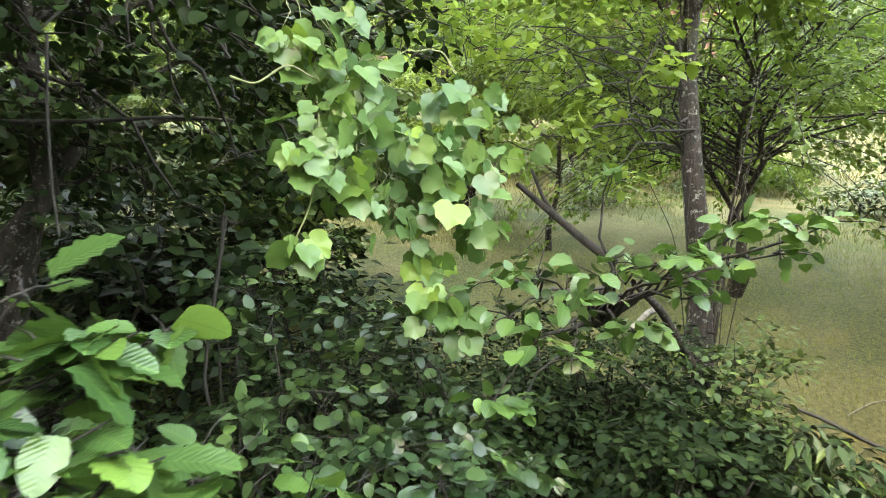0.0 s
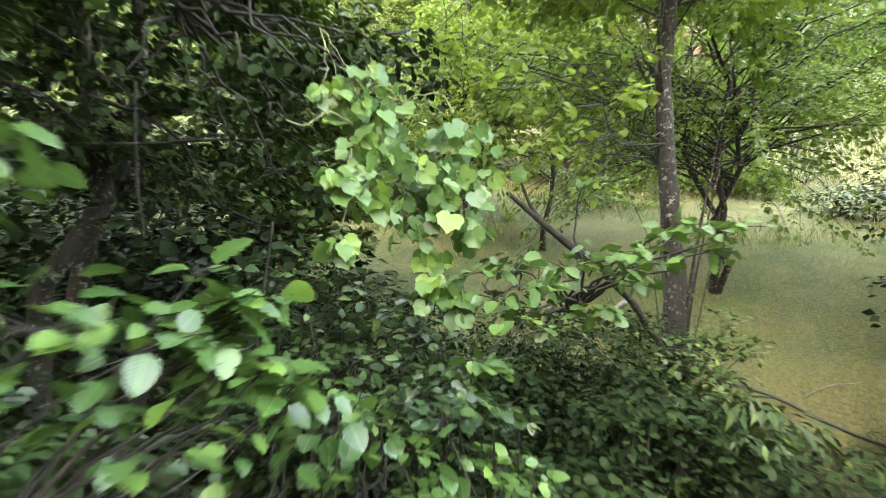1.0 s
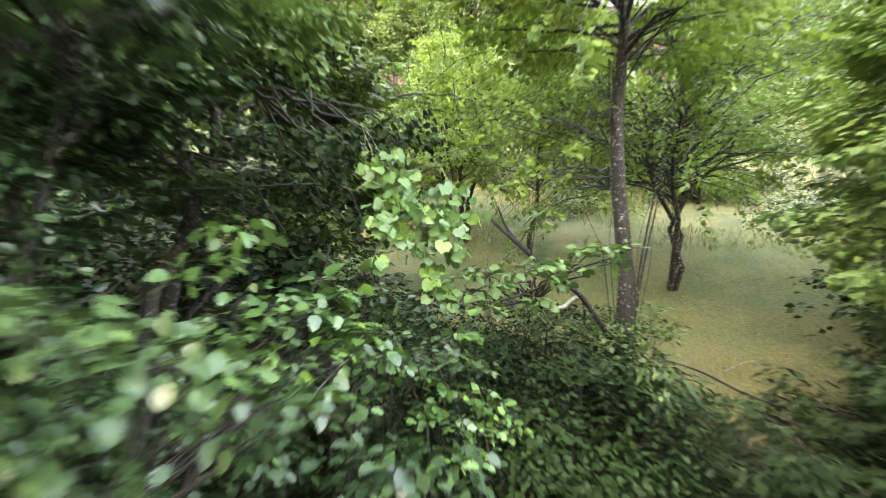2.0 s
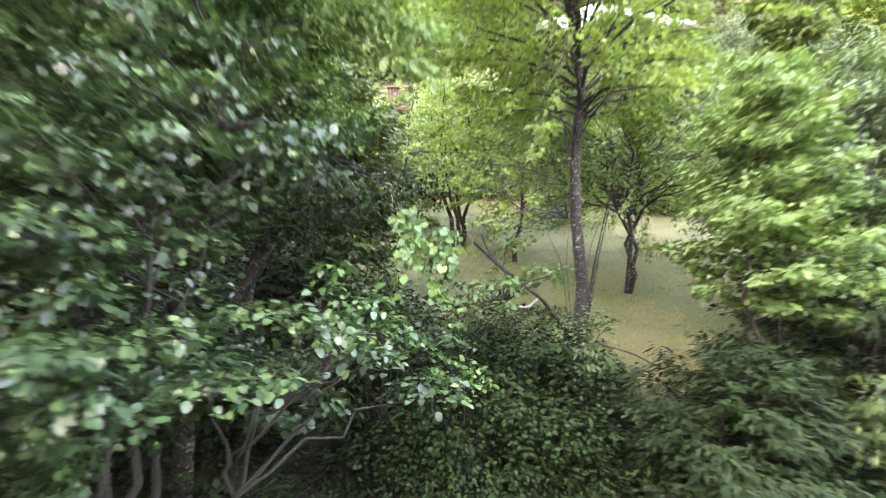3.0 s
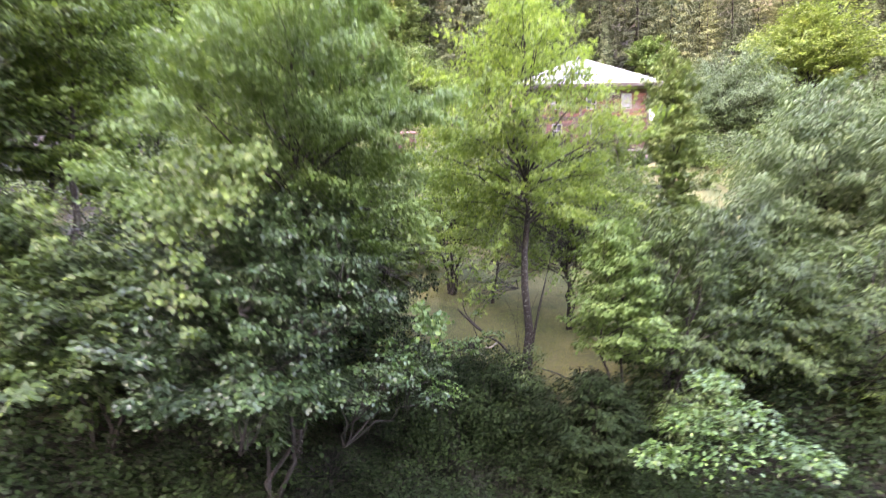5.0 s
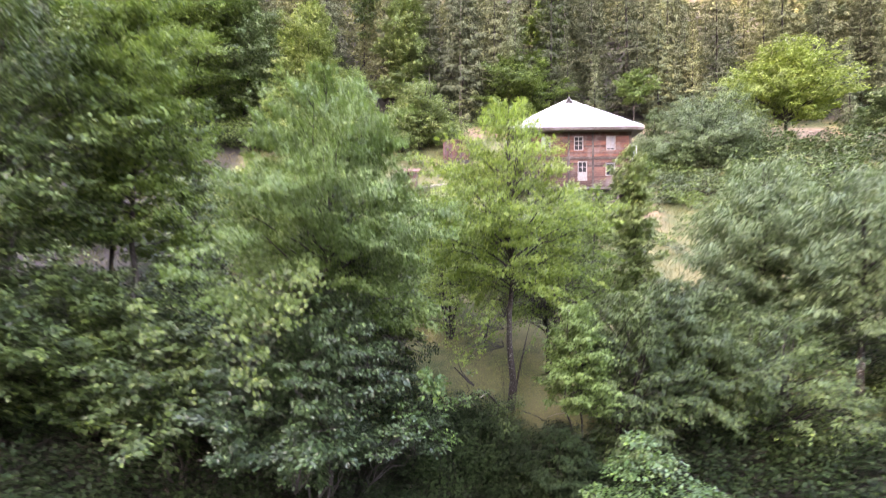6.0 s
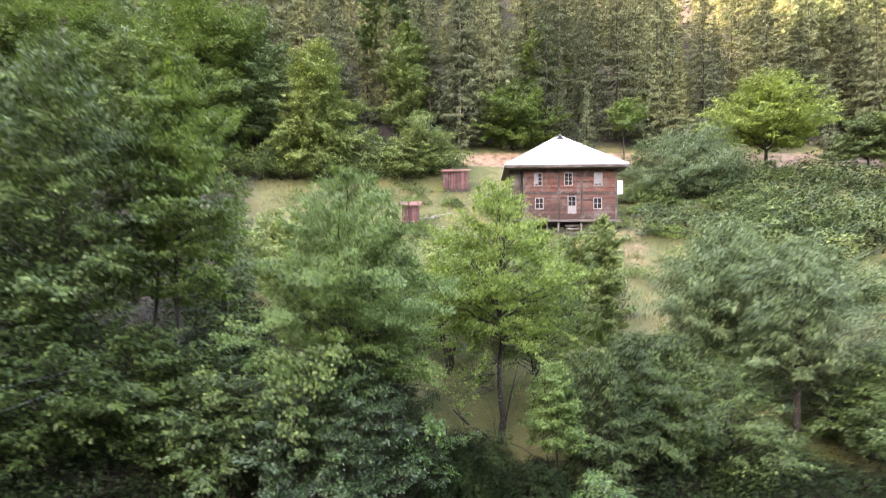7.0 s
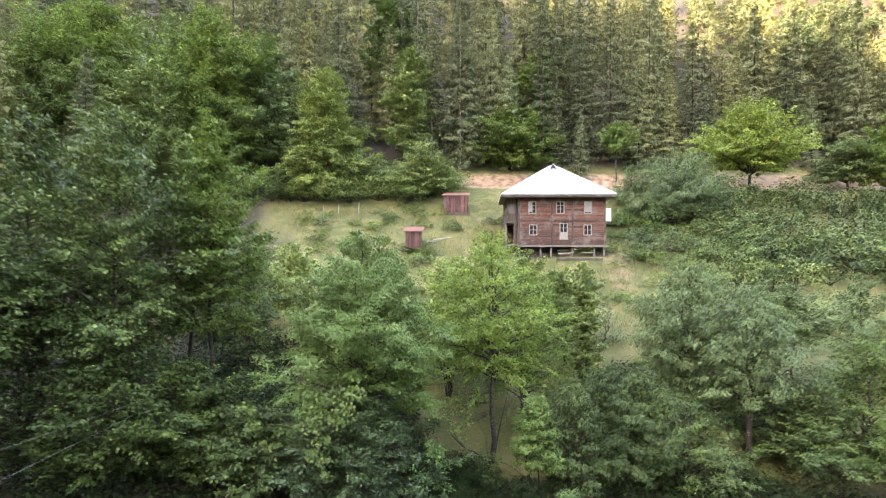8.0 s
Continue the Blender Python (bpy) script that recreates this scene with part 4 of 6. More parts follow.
spray("climbing_vine", 404, [(-0.42, 1.84, 3.99, 0.08), (-0.33, 1.89, 3.94, 0.11), (-0.26, 1.94, 3.88, 0.13), (-0.30, 1.84, 3.72, 0.12), (-0.34, 1.79, 3.60, 0.10), (-0.18, 1.94, 3.78, 0.15), (-0.08, 1.99, 3.75, 0.15), (-0.18, 1.94, 3.64, 0.15), (-0.22, 1.84, 3.55, 0.11), (-0.18, 1.89, 3.46, 0.11), (-0.06, 1.99, 3.61, 0.15), (-0.08, 1.94, 3.46, 0.11), (0.04, 2.04, 3.70, 0.16), (0.12, 2.04, 3.63, 0.15), (0.22, 2.04, 3.68, 0.16), (0.33, 2.09, 3.66, 0.13), (0.20, 2.04, 3.86, 0.12), (0.25, 2.09, 3.79, 0.13), (0.18, 1.99, 3.47, 0.13), (0.24, 2.04, 3.39, 0.10), (0.08, 2.04, 3.53, 0.11), (0.06, 2.04, 3.24, 0.08), (0.07, 2.04, 3.12, 0.09), (0.17, 2.04, 3.06, 0.07), (-0.02, 1.99, 3.40, 0.08), (-0.36, 1.79, 3.32, 0.05), (-0.28, 1.94, 4.08, 0.12), (-0.19, 2.04, 4.01, 0.15)], "pale green climbing vine with lobed leaves hanging in a curtain", "vine", LEAF_VINE, 0.090, 13, M_VINE, [(-0.5, 2.1, 4.4), (0.1, 2.2, 4.1), (-0.1, 2.1, 3.5)], flat=1.0, droop=1.0, facing=(0.05, -0.75, 0.6), loose=0.7, single=True, twig=M_STEM, width=0.002)
spray("alder_branch", 405, [(-1.67, 2.44, 4.25, 0.49), (-1.46, 2.84, 4.34, 0.57), (-0.83, 2.44, 4.26, 0.37), (-1.35, 3.24, 4.09, 0.55), (-2.16, 3.64, 3.97, 0.65), (-0.60, 2.24, 4.23, 0.25), (-0.44, 2.44, 4.35, 0.32), (-0.26, 2.74, 4.36, 0.30), (-0.77, 2.64, 4.04, 0.29), (-0.99, 3.04, 3.81, 0.36), (-2.13, 3.04, 3.99, 0.51), (-1.96, 4.04, 3.76, 0.67), (-2.39, 3.84, 3.55, 0.60), (-1.19, 3.44, 3.49, 0.41), (-0.14, 3.04, 4.56, 0.30), (-0.58, 2.84, 3.64, 0.17), (-0.03, 3.24, 4.42, 0.26)], "dark overhanging alder branch above the vine, leaves toned for canopy shade", "branch", LEAF_ALDER, 0.075, 60, M_SHADE, [(-2.4, 3.4, 4.4), (-1.6, 3.0, 4.9)], droop=0.45, loose=0.35, width=0.011)
spray("alder_branch", 406, [(0.61, 3.44, 4.45, 0.24), (0.87, 3.54, 4.27, 0.28), (1.05, 3.44, 4.14, 0.24), (1.36, 3.44, 4.38, 0.24), (1.25, 3.64, 4.15, 0.25), (0.73, 3.54, 4.02, 0.24), (1.45, 3.34, 4.38, 0.13), (0.54, 3.74, 4.72, 0.26), (0.97, 4.04, 4.83, 0.32), (0.34, 3.54, 4.55, 0.21), (0.91, 3.44, 3.97, 0.20), (0.30, 4.24, 5.03, 0.33), (1.19, 3.44, 3.73, 0.15)], "light green alder branch before the trunk, coloured as if backlit", "branch", LEAF_ALDER, 0.085, 20, M_BACKLIT, [(2.35, 5.4, 4.2), (2.35, 5.4, 4.8)], droop=0.2, loose=0.35, width=0.008)
spray("alder_branch", 416, [(2.41, 6.65, 6.46, 0.43), (2.80, 6.65, 6.29, 0.39), (3.18, 6.85, 6.62, 0.44), (2.76, 6.65, 6.66, 0.43), (2.21, 6.45, 6.05, 0.34), (2.53, 6.56, 6.27, 0.38), (2.92, 6.66, 6.26, 0.35), (1.81, 5.04, 5.37, 0.34), (1.99, 5.04, 5.19, 0.29), (1.56, 4.84, 5.12, 0.33), (1.23, 4.84, 5.22, 0.38), (0.87, 4.64, 5.05, 0.36), (1.13, 4.84, 4.79, 0.28), (0.53, 4.44, 5.11, 0.35), (0.01, 4.24, 4.99, 0.33), (0.31, 4.34, 4.90, 0.25)], "light green alder leaves high over the clearing, coloured as if backlit", "branch", LEAF_ALDER, 0.075, 34, M_BACKLIT, [(2.4, 5.6, 5.2), (-0.4, 4.4, 5.2)], droop=0.2, loose=0.4, width=0.007)
spray("dogwood_shrub", 417, [(-0.50, 4.34, 2.82, 0.25), (-0.78, 4.04, 3.21, 0.28), (-1.01, 4.04, 3.01, 0.28), (-1.15, 4.24, 3.28, 0.29), (-0.69, 4.44, 3.37, 0.22)], "small-leaved green shrub in the shade", "shrub", LEAF_FEW, 0.06, 70, M_ALDER, [(-1.0, 4.6, 1.2), (-0.6, 4.8, 1.2)], droop=0.15, loose=0.4, width=0.006)
spray("dogwood_shrub", 418, [(2.21, 4.14, 2.51, 0.24), (2.62, 4.44, 2.63, 0.26), (1.96, 4.04, 2.37, 0.24), (2.28, 4.04, 2.25, 0.28), (2.79, 4.44, 2.41, 0.22), (1.83, 4.44, 2.46, 0.26), (1.59, 4.64, 2.33, 0.27), (1.99, 3.84, 2.12, 0.23), (2.48, 4.04, 2.06, 0.20)], "rounded green shrub before the alder trunk", "shrub", LEAF_ALDER, 0.07, 60, M_ALDER, [(2.1, 4.7, 0.9), (1.6, 4.9, 1.0)], droop=0.15, loose=0.35, width=0.007)
spray("alder_shrub", 407, [(-0.64, 2.44, 3.00, 0.17), (-0.82, 2.54, 2.87, 0.18), (-0.48, 2.64, 2.85, 0.21), (-0.35, 2.84, 2.98, 0.23), (-0.22, 2.64, 2.80, 0.21), (-0.07, 2.74, 2.91, 0.22), (-0.59, 2.44, 2.71, 0.20), (-0.37, 2.34, 2.71, 0.19), (-0.12, 2.44, 2.69, 0.20), (0.05, 2.54, 2.79, 0.18), (-0.56, 2.04, 2.58, 0.17), (-0.38, 1.94, 2.57, 0.16), (-0.25, 2.14, 2.59, 0.17), (-0.07, 2.04, 2.58, 0.17), (0.14, 2.04, 2.62, 0.17), (0.24, 1.94, 2.57, 0.14), (0.33, 1.84, 2.55, 0.13), (-0.69, 2.24, 2.64, 0.14), (0.15, 2.34, 2.66, 0.17), (0.47, 2.04, 2.49, 0.10), (-0.15, 1.74, 2.59, 0.16), (0.10, 1.74, 2.57, 0.14), (-1.03, 2.84, 3.15, 0.17), (-0.86, 2.84, 3.10, 0.17)], "low alder shoots with round dark green leaves", "shrub", LEAF_ALDER, 0.072, 36, M_GLOSSY, [(-0.6, 2.6, -0.4), (0.2, 2.5, -0.4), (0.7, 2.7, -0.3)], droop=0.0, loose=0.5, width=0.008)
spray("alder_shrub", 419, [(0.12, 1.95, 2.38, 0.15), (0.35, 1.9, 2.3, 0.16), (0.52, 1.95, 2.2, 0.15), (0.25, 1.85, 2.1, 0.16), (0.45, 1.85, 2.0, 0.16), (0.64, 1.98, 2.02, 0.14), (0.02, 1.8, 2.2, 0.15), (0.3, 1.75, 1.88, 0.16)], "fresh alder shoots catching light above the stream", "shrub", LEAF_ALDER, 0.07, 40, M_HAZEL, [(0.2, 2.1, -0.3), (0.5, 2.2, -0.2), (-0.3, 2.1, -0.3)], droop=0.05, loose=0.45, width=0.007)
spray("hazel_shrub", 408, [(2.46, 4.74, 2.35, 0.28), (2.79, 4.84, 2.38, 0.28), (2.36, 4.54, 1.99, 0.31), (2.73, 4.64, 2.06, 0.27), (2.39, 4.34, 1.80, 0.25), (2.09, 4.34, 1.84, 0.25), (2.53, 4.14, 1.74, 0.24), (2.08, 4.84, 2.43, 0.24), (2.21, 4.14, 1.62, 0.24)], "hazel bush with round green leaves at the trunk foot", "shrub", LEAF_ALDER, 0.075, 46, M_ALDER, [(2.5, 4.7, 0.9)], droop=0.2, loose=0.35)
spray("walnut_sapling", 409, [(2.12, 3.14, 2.23, 0.19), (2.34, 3.14, 2.14, 0.22), (2.46, 3.04, 2.08, 0.18), (2.12, 3.04, 2.08, 0.18), (2.75, 3.0, 1.95, 0.22), (3.31, 1.81, 1.13, 0.40), (2.74, 2.01, 1.06, 0.32), (2.88, 1.71, 0.85, 0.39)], "walnut sapling with long dark leaflets", "sapling", LEAF_NARROW, 0.15, 44, M_DEEP, [(2.7, 3.4, 0.2), (3.0, 2.0, -0.5)], droop=0.55, loose=0.3)
spray("elder_bush", 410, [(4.86, -1.12, 2.97, 0.46), (5.43, -1.12, 2.41, 0.57), (4.52, -1.12, 2.29, 0.57), (6.0, -1.12, 1.84, 0.57), (4.91, -1.29, 1.79, 0.67), (3.9, -1.29, 1.79, 0.45), (6.48, -1.29, 1.67, 0.45)], "bright green bush beside the stream", "bush", LEAF_ALDER, 0.088, 300, M_HAZEL, [(5.2, -0.9, -0.9)], droop=0.2, loose=0.4)
spray("climbing_vine", 411, [(-4.5, -1.17, 6.39, 0.56), (-3.55, -1.26, 6.56, 0.56), (-2.92, -1.26, 6.72, 0.41), (-4.63, -1.26, 5.48, 0.56), (-4.19, -1.17, 5.78, 0.49), (-7.1, -0.57, 5.99, 0.36), (-6.85, -0.57, 5.34, 0.29), (-4.44, -1.37, 4.58, 0.25), (-3.23, -1.26, 6.1, 0.41), (-4.1, -1.33, 5.02, 0.36), (-3.99, -1.37, 4.39, 0.27), (-3.94, -1.37, 3.86, 0.18), (-3.57, -1.26, 5.71, 0.36)], "bright vine trailing over the alder crown", "vine", LEAF_VINE, 0.085, 110, M_LIGHT, [(-3.6, 0.4, 5.0)], flat=1.0, droop=1.0, facing=(0, -0.8, 0.6), loose=0.35, twig=M_STEM, width=0.004, gap=0.7)
spray("yellowing_herb", 412, [(1.81, 5.40, 0.71, 0.25), (2.04, 5.30, 0.49, 0.20), (2.23, 5.50, 0.84, 0.18)], "low herb with yellowing leaves among brambles", "herb", LEAF_ALDER, 0.06, 14, M_DRY, [(2.1, 5.4, 0.2)], droop=0.2)


def bare_stems():
    """The leaning sapling trunk, dead hanging stems, pale bind-weed round the alder, and the pipe on the grass."""
    rng = np.random.default_rng(77)

    def line(name, pts, r0, r1, mat, label, category, sides=8):
        pts = np.array(pts, float)
        t = np.linspace(0, len(pts) - 1, 5 * len(pts))
        p = np.stack([np.interp(t, range(len(pts)), pts[:, i]) for i in range(3)], 1)
        for _ in range(3):
            p[1:-1] = (p[:-2] + 2 * p[1:-1] + p[2:]) / 4
        o = p[0].copy()
        ob = new(name, tubes(name, [np.hstack([p - o, np.linspace(r0, r1, len(p))[:, None]])], mat, sides))
        ob.location = o
        return tagged(ob, label, category)

    line("sapling_trunk", [(2.50, 4.84, 1.63), (2.33, 4.74, 2.10), (2.03, 4.54, 2.48), (1.72, 4.24, 2.87), (1.38, 3.84, 3.10)], 0.055, 0.022, M_BARK, "bent dark sapling trunk leaning over brambles", "trunk")
    line("fallen_branch", [(1.24, 3.74, 3.23), (1.05, 3.74, 3.36), (0.85, 3.84, 3.55), (0.62, 3.94, 3.77)], 0.034, 0.018, M_TWIG, "bare grey branch slanting across the clearing", "branch")
    line("fallen_branch", [(1.19, 3.84, 3.27), (0.99, 3.94, 3.44), (0.83, 4.04, 3.64), (0.75, 4.14, 3.89)], 0.026, 0.014, M_TWIG, "bare grey branch slanting across the clearing", "branch")
    line("broken_stub", [(1.73, 4.34, 2.88), (1.59, 4.24, 2.83), (1.48, 4.14, 2.75), (1.33, 4.14, 2.76)], 0.03, 0.022, M_PALEBARK, "pale barkless broken branch stub", "branch")
    line("dead_stem", [(-1.48, 2.24, 4.18), (-1.48, 2.24, 3.87), (-1.46, 2.24, 3.57), (-1.43, 2.24, 3.37)], 0.008, 0.006, M_TWIG, "dry hanging vine stem", "stem")
    line("dead_stem", [(-0.80, 2.34, 3.46), (-0.83, 2.34, 3.23), (-0.87, 2.34, 2.97), (-0.89, 2.34, 2.78), (-0.87, 2.34, 2.67)], 0.009, 0.007, M_TWIG, "dry hanging vine stem", "stem")
    line("dead_stem", [(-2.33, 2.84, 3.96), (-1.74, 2.94, 3.98), (-1.35, 3.04, 4.03), (-1.06, 3.24, 4.05)], 0.013, 0.009, M_TWIG, "dark level branch in the canopy", "branch")
    line("vine_stem", [(-0.30, 1.79, 3.76), (-0.30, 1.79, 3.60), (-0.33, 1.79, 3.45), (-0.38, 1.79, 3.34)], 0.004, 0.003, M_STEM, "thin green vine stem", "stem")
    line("vine_stem", [(-0.57, 1.74, 3.87), (-0.49, 1.74, 3.84), (-0.40, 1.79, 3.93), (-0.32, 1.84, 3.89)], 0.004, 0.003, M_STEM, "thin green vine stem", "stem")
    line("bramble_cane", [(1.14, 3.84, 2.72), (1.31, 3.84, 2.53), (1.57, 3.94, 2.32), (1.84, 4.04, 2.18), (2.07, 4.14, 2.21)], 0.006, 0.004, M_PALEBARK, "long pale arching bramble cane", "stem")
    line("water_pipe", [(x, y, float(height(x, y)) + 0.03) for x, y in ((3.0, 5.7), (3.53, 5.37), (3.92, 5.0), (4.6, 4.6), (5.6, 4.3))], 0.018, 0.018, M_PIPE, "black plastic pipe lying on the grass", "pipe")
    line("dry_stick", [(x, y, float(height(x, y)) + 0.03) for x, y in ((3.85, 5.35), (4.2, 5.5), (4.6, 5.55))], 0.009, 0.006, M_PALEBARK, "pale dry stick lying on the grass", "stick", 5)
    for near, mid in (((-13.25, -6.00, 4.93), (-12.13, 0.70, 5.34)), ((-13.25, -6.00, 5.92), (-12.13, 0.70, 5.84))):
        line("power_cable", [near, mid, (-11.01, 7.40, 5.95)], 0.007, 0.007, M_WIRE, "thin grey overhead cable reaching an alder trunk", "cable", 5)
    for k, (dx, dy, up) in enumerate(((0.75, 0.3, 3.4), (0.45, -0.1, 2.6))):
        foot = (2.66 + 0.06 * k, 5.72 + 0.04 * k, float(height(2.66, 5.72)) - 0.05)
        line("alder_sapling", [foot, (foot[0] + 0.35 * dx, foot[1] + 0.3 * dy, foot[2] + 0.45 * up), (foot[0] + dx, foot[1] + dy, foot[2] + up)], 0.028 - 0.005 * k, 0.008, M_BARK, "slender dark alder sapling rising beside the trunk", "sapling")
    for k in range(5):
        a = k * 1.3
        line("bare_shoot", [(2.5 + 0.15 * math.cos(a), 5.3 + 0.1 * math.sin(a), 2.2), (2.5 + 0.32 * math.cos(a), 5.2 + 0.1 * math.sin(a), 3.2 + 0.1 * k), (2.45 + 0.5 * math.cos(a + 0.6), 5.2, 3.7 + 0.12 * k)], 0.006, 0.003, M_TWIG, "thin bare shoot beside the trunk", "shoot", 5)


bare_stems()



def wood():
    """The spruce wood: grown forms, copied up the slope, the upper rows simpler."""
    rng = np.random.default_rng(5)
    forms = [conifer("spruce_tree", 200 + i, 21 + 2.6 * (i % 3), 4.4 + 0.4 * (i % 4), 1.0 + 1.2 * (i % 2), M_NEEDLE, "dark spruce on the steep slope", whorls=28, blades=32, big=0.92) for i in range(5)]
    high = [conifer("spruce_tree", 220 + i, 21 + 2.4 * i, 4.6 + 0.4 * i, 1.5, M_NEEDLE, "dark spruce high on the steep slope", whorls=18, arms=8, blades=17, big=1.5) for i in range(3)]
    for i, ob in enumerate(high):
        ob.matrix_basis = Matrix.Translation((9.0 * i + 20, 96, float(height(9.0 * i + 20, 96)) - 0.2))
    forms.append(conifer("pine_tree", 210, 13, 2.5, 1.0, M_PINE, "grey-green pine at the wood edge", whorls=18, arms=7, blades=30))
    placed = 0
    for row, y in enumerate((59.5, 64.5, 70, 76.5, 84, 92, 101, 112, 124, 137)):
        step = 7.6 if row < 6 else 9.0
        x = -0.78 * (y + 23)
        while x < 0.8 * (y + 23) + 2:
            px, py = x + rng.normal(0, 1.2), y + rng.normal(0, 1.7)
            # The broadleaved stand holds the left part of the lower slope.
            keep = (px > 50 or (px < -14 and rng.random() < 0.25)) if row < 2 else (px > -14 or row > 2 or rng.random() < 0.25)
            if keep:
                s = 0.5 + 0.65 * rng.random() + 0.01 * row if placed >= 5 else 1.0
                f = (forms[rng.integers(0, 5)] if row < 2 else high[rng.integers(0, 3)]) if placed >= 5 else forms[placed]
                wide = rng.uniform(0.85, 1.15)
                m = Matrix.Translation((px, py, float(height(px, py)) - 0.2)) @ Matrix.Rotation(rng.random() * 6.28, 4, "Z") @ Matrix.Diagonal((s * wide, s * wide, s, 1))
                if placed < 5:
                    forms[placed].matrix_basis = m
                else:
                    copy_thing(f, m)
                placed += 1
            x += step * (0.7 + 0.6 * rng.random())
    # tall spruces that have lost their lower branches
    for i, (px, py, tall, bare) in enumerate(((2.3, 57.8, 23, 9.0), (-3.6, 60.5, 20, 7.0), (17.5, 70.0, 21, 9.5), (-1.6, 61.0, 15, 6.0))):
        ob = conifer("spruce_tree", 230 + i, tall, 2.4, bare, M_NEEDLE, "tall spruce with a pale trunk bare below", whorls=24, arms=7, blades=22, bark=M_PALEBARK, sparse=0.2)
        ob.location = (px, py, float(height(px, py)) - 0.2)
    # the front of the wood: x, y, height and reach of each spruce
    for i, (px, py, tall, reach) in enumerate(((2.6, 58.3, 25.9, 3.5), (14.3, 63, 24.2, 3.4), (23.4, 60.5, 23.4, 4.6), (27.1, 58.8, 16.1, 2.9), (35.0, 61, 19.8, 4.3), (40.2, 59.5, 15.6, 3.2), (30.7, 58, 14.0, 2.5), (15.5, 58.6, 11.9, 2.2), (-7.9, 66, 18.4, 3.8), (-15.8, 68, 20.6, 4.3), (49.2, 63, 16.0, 3.9), (56.1, 65, 16.7, 3.8), (63.4, 66.5, 17.8, 3.9), (7.0, 65, 23.1, 3.5), (-2.0, 67, 19.5, 3.2), (46.8, 67, 21.1, 3.9), (20.3, 66, 20.0, 3.4), (-14.8, 62, 27.0, 4.6), (-41.5, 46.5, 18.5, 3.6), (-49.0, 42.5, 27.0, 4.4), (-20.5, 66, 24.0, 4.2))):
        f = i % 5
        tall_of, reach_of = 21 + 2.6 * (f % 3), 3.6 + 0.4 * (f % 4)
        copy_thing(forms[f], Matrix.Translation((px, py, float(height(px, py)) - 0.2)) @ Matrix.Rotation(i * 2.1, 4, "Z") @ Matrix.Diagonal((reach / reach_of, reach / reach_of, tall / tall_of, 1)))
    pine = forms[5]
    spots = [(30.0, 58.5, 1.0), (8.9, 57.5, 1.22), (18.1, 55.5, 0.72), (49.2, 57, 0.85), (56.1, 60, 1.0), (-39.2, 44, 0.9), (26.5, 58, 1.1), (3.0, 58.5, 1.3)]
    for i, (px, py, s) in enumerate(spots):
        m = Matrix.Translation((px, py, float(height(px, py)) - 0.2)) @ Matrix.Rotation(i * 1.7, 4, "Z") @ Matrix.Scale(s, 4)
        if i == 0:
            pine.matrix_basis = m
        else:
            copy_thing(pine, m)


wood()


def unseen_stand():
    """An unseen stand added at the clearing's other edge, to block low sky light."""
    rng = np.random.default_rng(33)
    first = tree("alder_tree", 95, -24.0, -33.0, float(height(-24.0, -33.0)) + 15, 3.4, float(height(-24.0, -33.0)) + 1.5, "tall unseen alder added behind the clearing to block sky light", leaf=LEAF_TWO, count=2000, boughs=22, size=0.8, material=M_ALDER, girth=0.16, shape="egg", sides=5, fill=0.15)
    for k in range(1, 17):
        px, py = -24.0 + 3.3 * k + rng.normal(0, 0.5), -33.5 + rng.normal(0, 1.5)
        copy_thing(first, Matrix.Translation((px, py, float(height(px, py)) - 0.12)) @ Matrix.Rotation(k * 2.0, 4, "Z") @ Matrix.Scale(rng.uniform(0.85, 1.15), 4))


unseen_stand()


